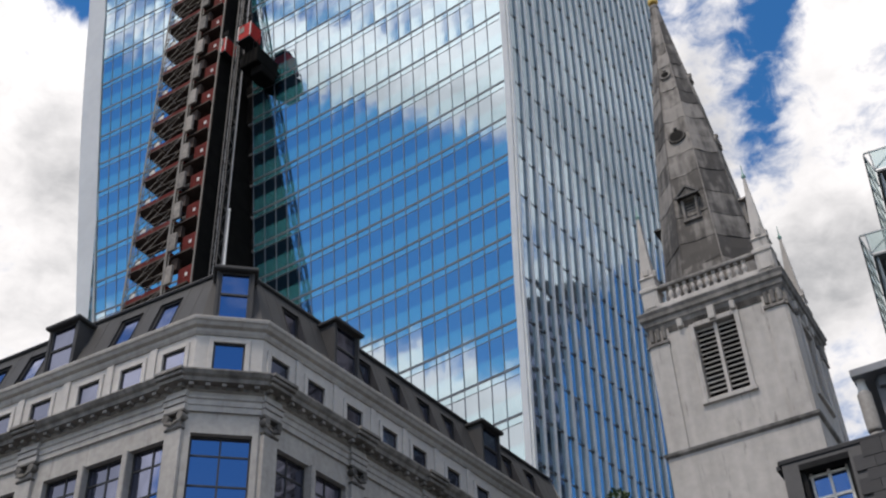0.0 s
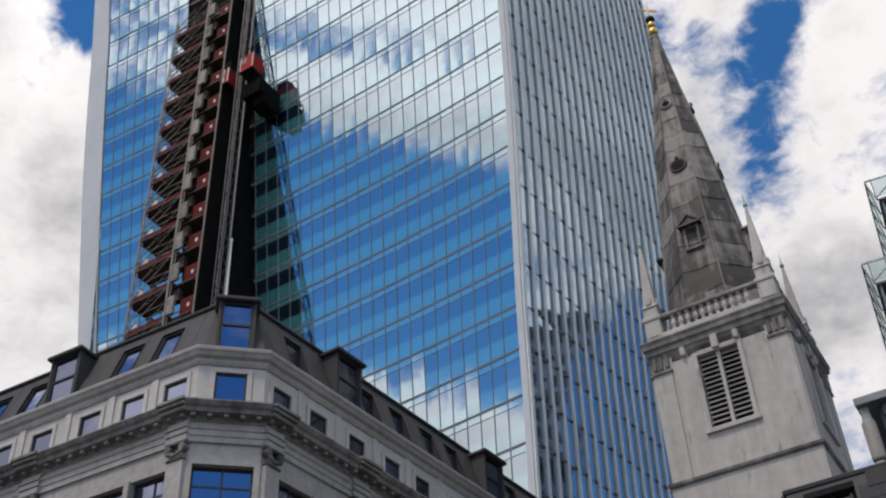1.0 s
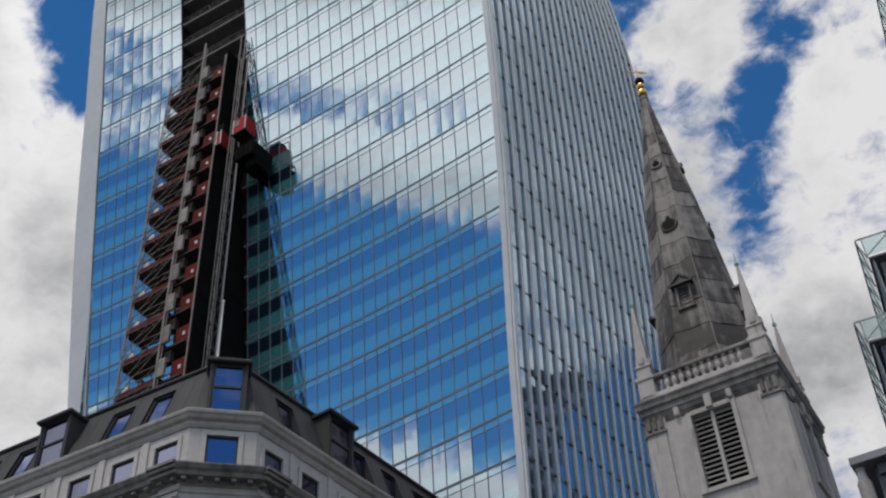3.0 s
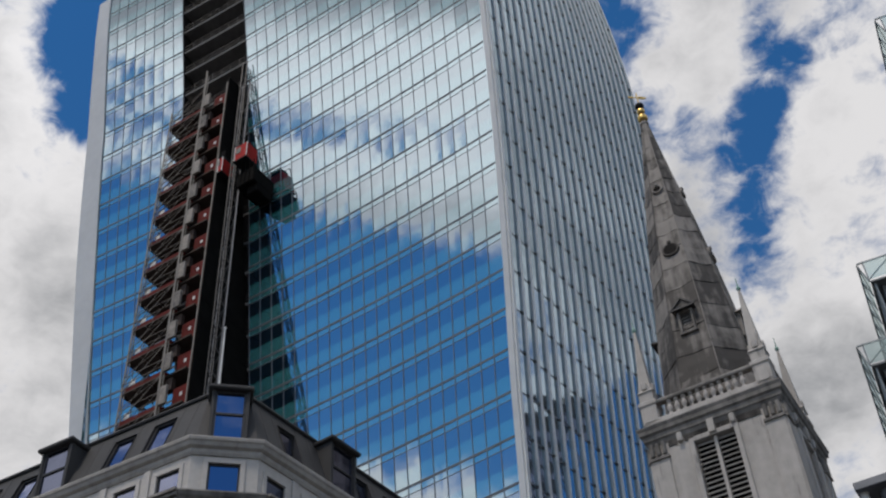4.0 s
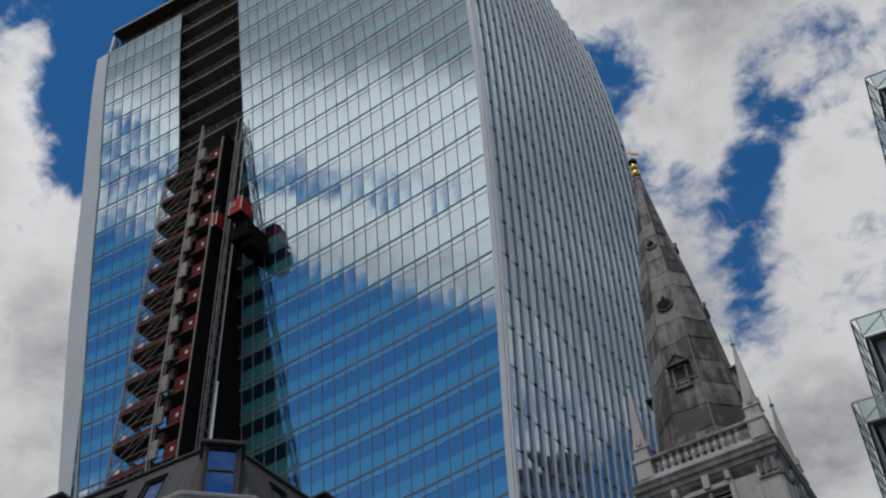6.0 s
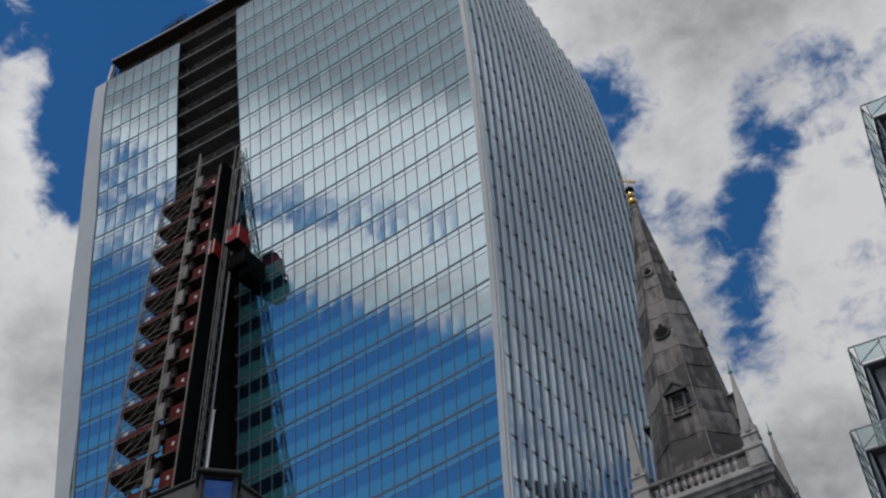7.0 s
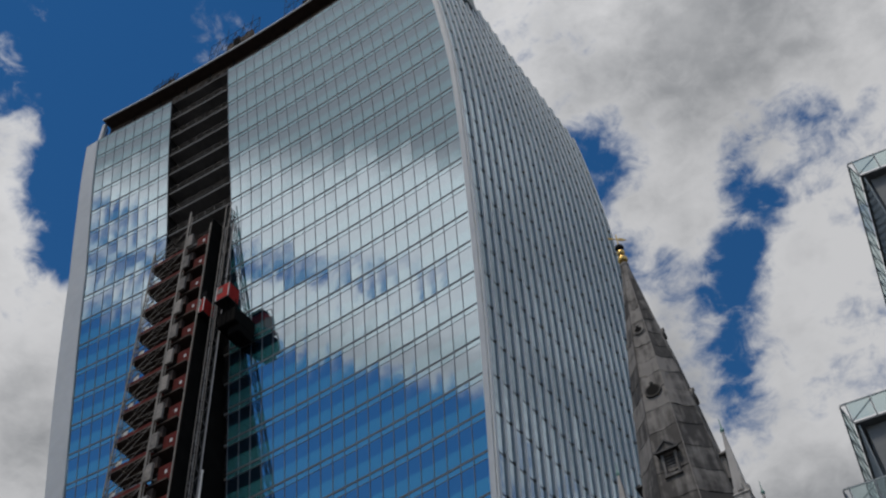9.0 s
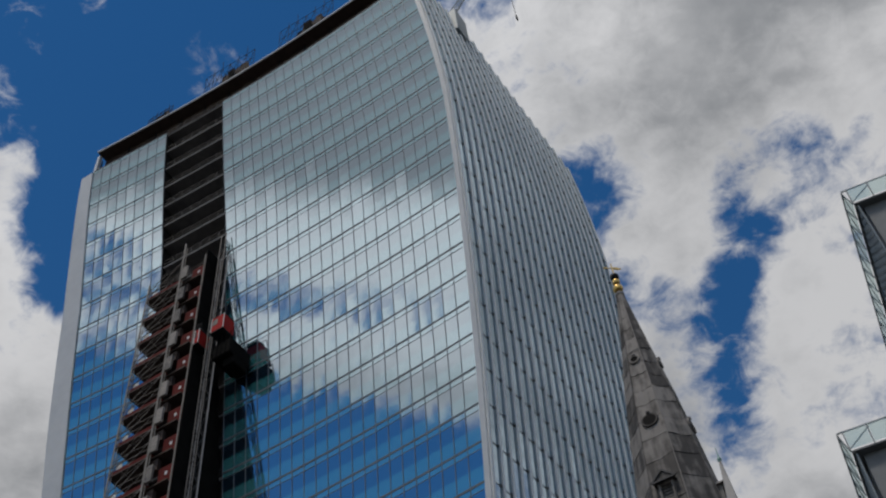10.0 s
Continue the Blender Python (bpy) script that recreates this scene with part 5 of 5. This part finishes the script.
for z in (0.2, 0.75, 1.3, 1.9):
    box(bm, sm, (ww - 0.2, 0.06, 0.06), (WX0 + ww / 2, 0.3, WZ1 - z))
sash = part("sash", bm, WHITE, slate, "white sash frame")
bm = bmesh.new()
box(bm, sm, (ww - 0.2, 0.02, 1.9), (WX0 + ww / 2, 0.32, WZ1 - 1.05))
part("pane", bm, WINDOW, sash)


# ---- plain dark block to the east, out of view, added to darken the east glass reflection ----
nm = frame_at((118, 96, 0), Vector((-0.24, 0.97, 0)), Vector((0.97, 0.24, 0)))
block = thing("neighbour_block", (118, 96, 0), "unseen dark metal-clad block with level window bands, reflected in the east glass", "building")
bm = bmesh.new()
box(bm, nm, (56, 24, 122), (-8, 12, 61))
part("wall", bm, DARKMETAL, block)
for k in range(29):
    bm = bmesh.new()
    box(bm, nm, (55.6, 0.2, 2.0), (-8, -0.08, 5 + 4 * k))
    part("window_band", bm, WINDOW, block)


# ---- tree behind the corner building ----
tb = heading(8.7, 0) * 52.0
tree = thing("tree", tb, "green broadleaf tree rising between the buildings", "tree")
ttop = 1.6 + 52 * math.tan(radians(26.2))
bm = bmesh.new()
lathe(bm, [(0.42, 0), (0.32, 6), (0.22, 14), (0.08, ttop - 3)], tb, 9)
for k in range(9):
    a = k * 2.4
    z = ttop - 11 + k * 0.9
    d = Vector((math.cos(a), math.sin(a), 0.9))
    bar(bm, tb + Vector((0, 0, z)), tb + Vector((0, 0, z)) + d * (2.6 - 0.15 * k), 0.12)
part("trunk", bm, BARK, tree)
bm = bmesh.new()
for k in range(2600):
    a, h = rnd.uniform(0, 2 * math.pi), rnd.random()
    rad = 2.6 * math.sin(math.pi * (0.12 + 0.83 * h)) * rnd.uniform(0.35, 1.0) * (1 + 0.25 * math.sin(3 * a + 7 * h))
    c = tb + Vector((rad * math.cos(a), rad * math.sin(a), ttop - 9 + 9 * h))
    q = Euler((rnd.uniform(-1, 1), rnd.uniform(-1, 1), rnd.uniform(0, 6))).to_matrix()
    s = rnd.uniform(0.09, 0.17)
    bm.faces.new([bm.verts.new(c + q @ Vector(v) * s) for v in ((-1, 0, 0), (0, -0.5, 0.15), (1, 0, 0), (0, 0.5, 0.15))])
tagged(part("crown", bm, LEAF, tree, "green leaves"), kind="stuff")


# ---- crane jib over the tower roof ----
foot, tip = Vector((9.5, 74.0, 153.0)), Vector((21.0, 82.4, 200.0))
crane = thing("luffing_crane", foot, "pale lattice luffing crane jib standing on the tower roof", "crane")
bm = bmesh.new()
axis = (tip - foot).normalized()
side_ = axis.cross(Vector((0, 0, 1))).normalized() * 0.6
over_ = axis.cross(side_).normalized() * 0.55
chord = [side_, -side_, over_ * -1.6]
for c in chord:
    bar(bm, foot + c, tip + c * 0.3, 0.14)
for k in range(30):
    p0, p1 = foot + (tip - foot) * k / 30, foot + (tip - foot) * (k + 1) / 30
    s0_, s1_ = 1 - 0.7 * k / 30, 1 - 0.7 * (k + 1) / 30
    for a, b in ((0, 1), (1, 2), (2, 0)):
        bar(bm, p0 + chord[a] * s0_, p1 + chord[b] * s1_, 0.07)
part("jib", bm, FRAMEGREY, crane)
bm = bmesh.new()
bar(bm, tip, Vector((tip.x, tip.y, 170.5)), 0.08)
part("hoist_rope", bm, BLACK, crane)
bm = bmesh.new()
bar(bm, Vector((tip.x, tip.y, 170.6)), Vector((tip.x + 0.1, tip.y, 169.2)), 0.35, 0.2)
part("hook_block", bm, BLACK, crane)
bm = bmesh.new()
box(bm, frame_at(foot, HA), (3.0, 3.0, 6.0), (0, 0, -3.2), bevel=0.1)
part("slew_base", bm, FRAMEGREY, crane)

# ---- single glass units of the south front ----
for i, z in units[:300]:
    bm = bmesh.new()
    sheet_of_glass(bm, i, z)
    part("glass_unit", bm, glass_mats, tower)
bm = bmesh.new()
for i, z in units[300:]:
    sheet_of_glass(bm, i, z)
if len(units) > 300:
    tagged(part("glazing", bm, glass_mats, tower, "blue mirrored curtain wall glass"), kind="stuff")
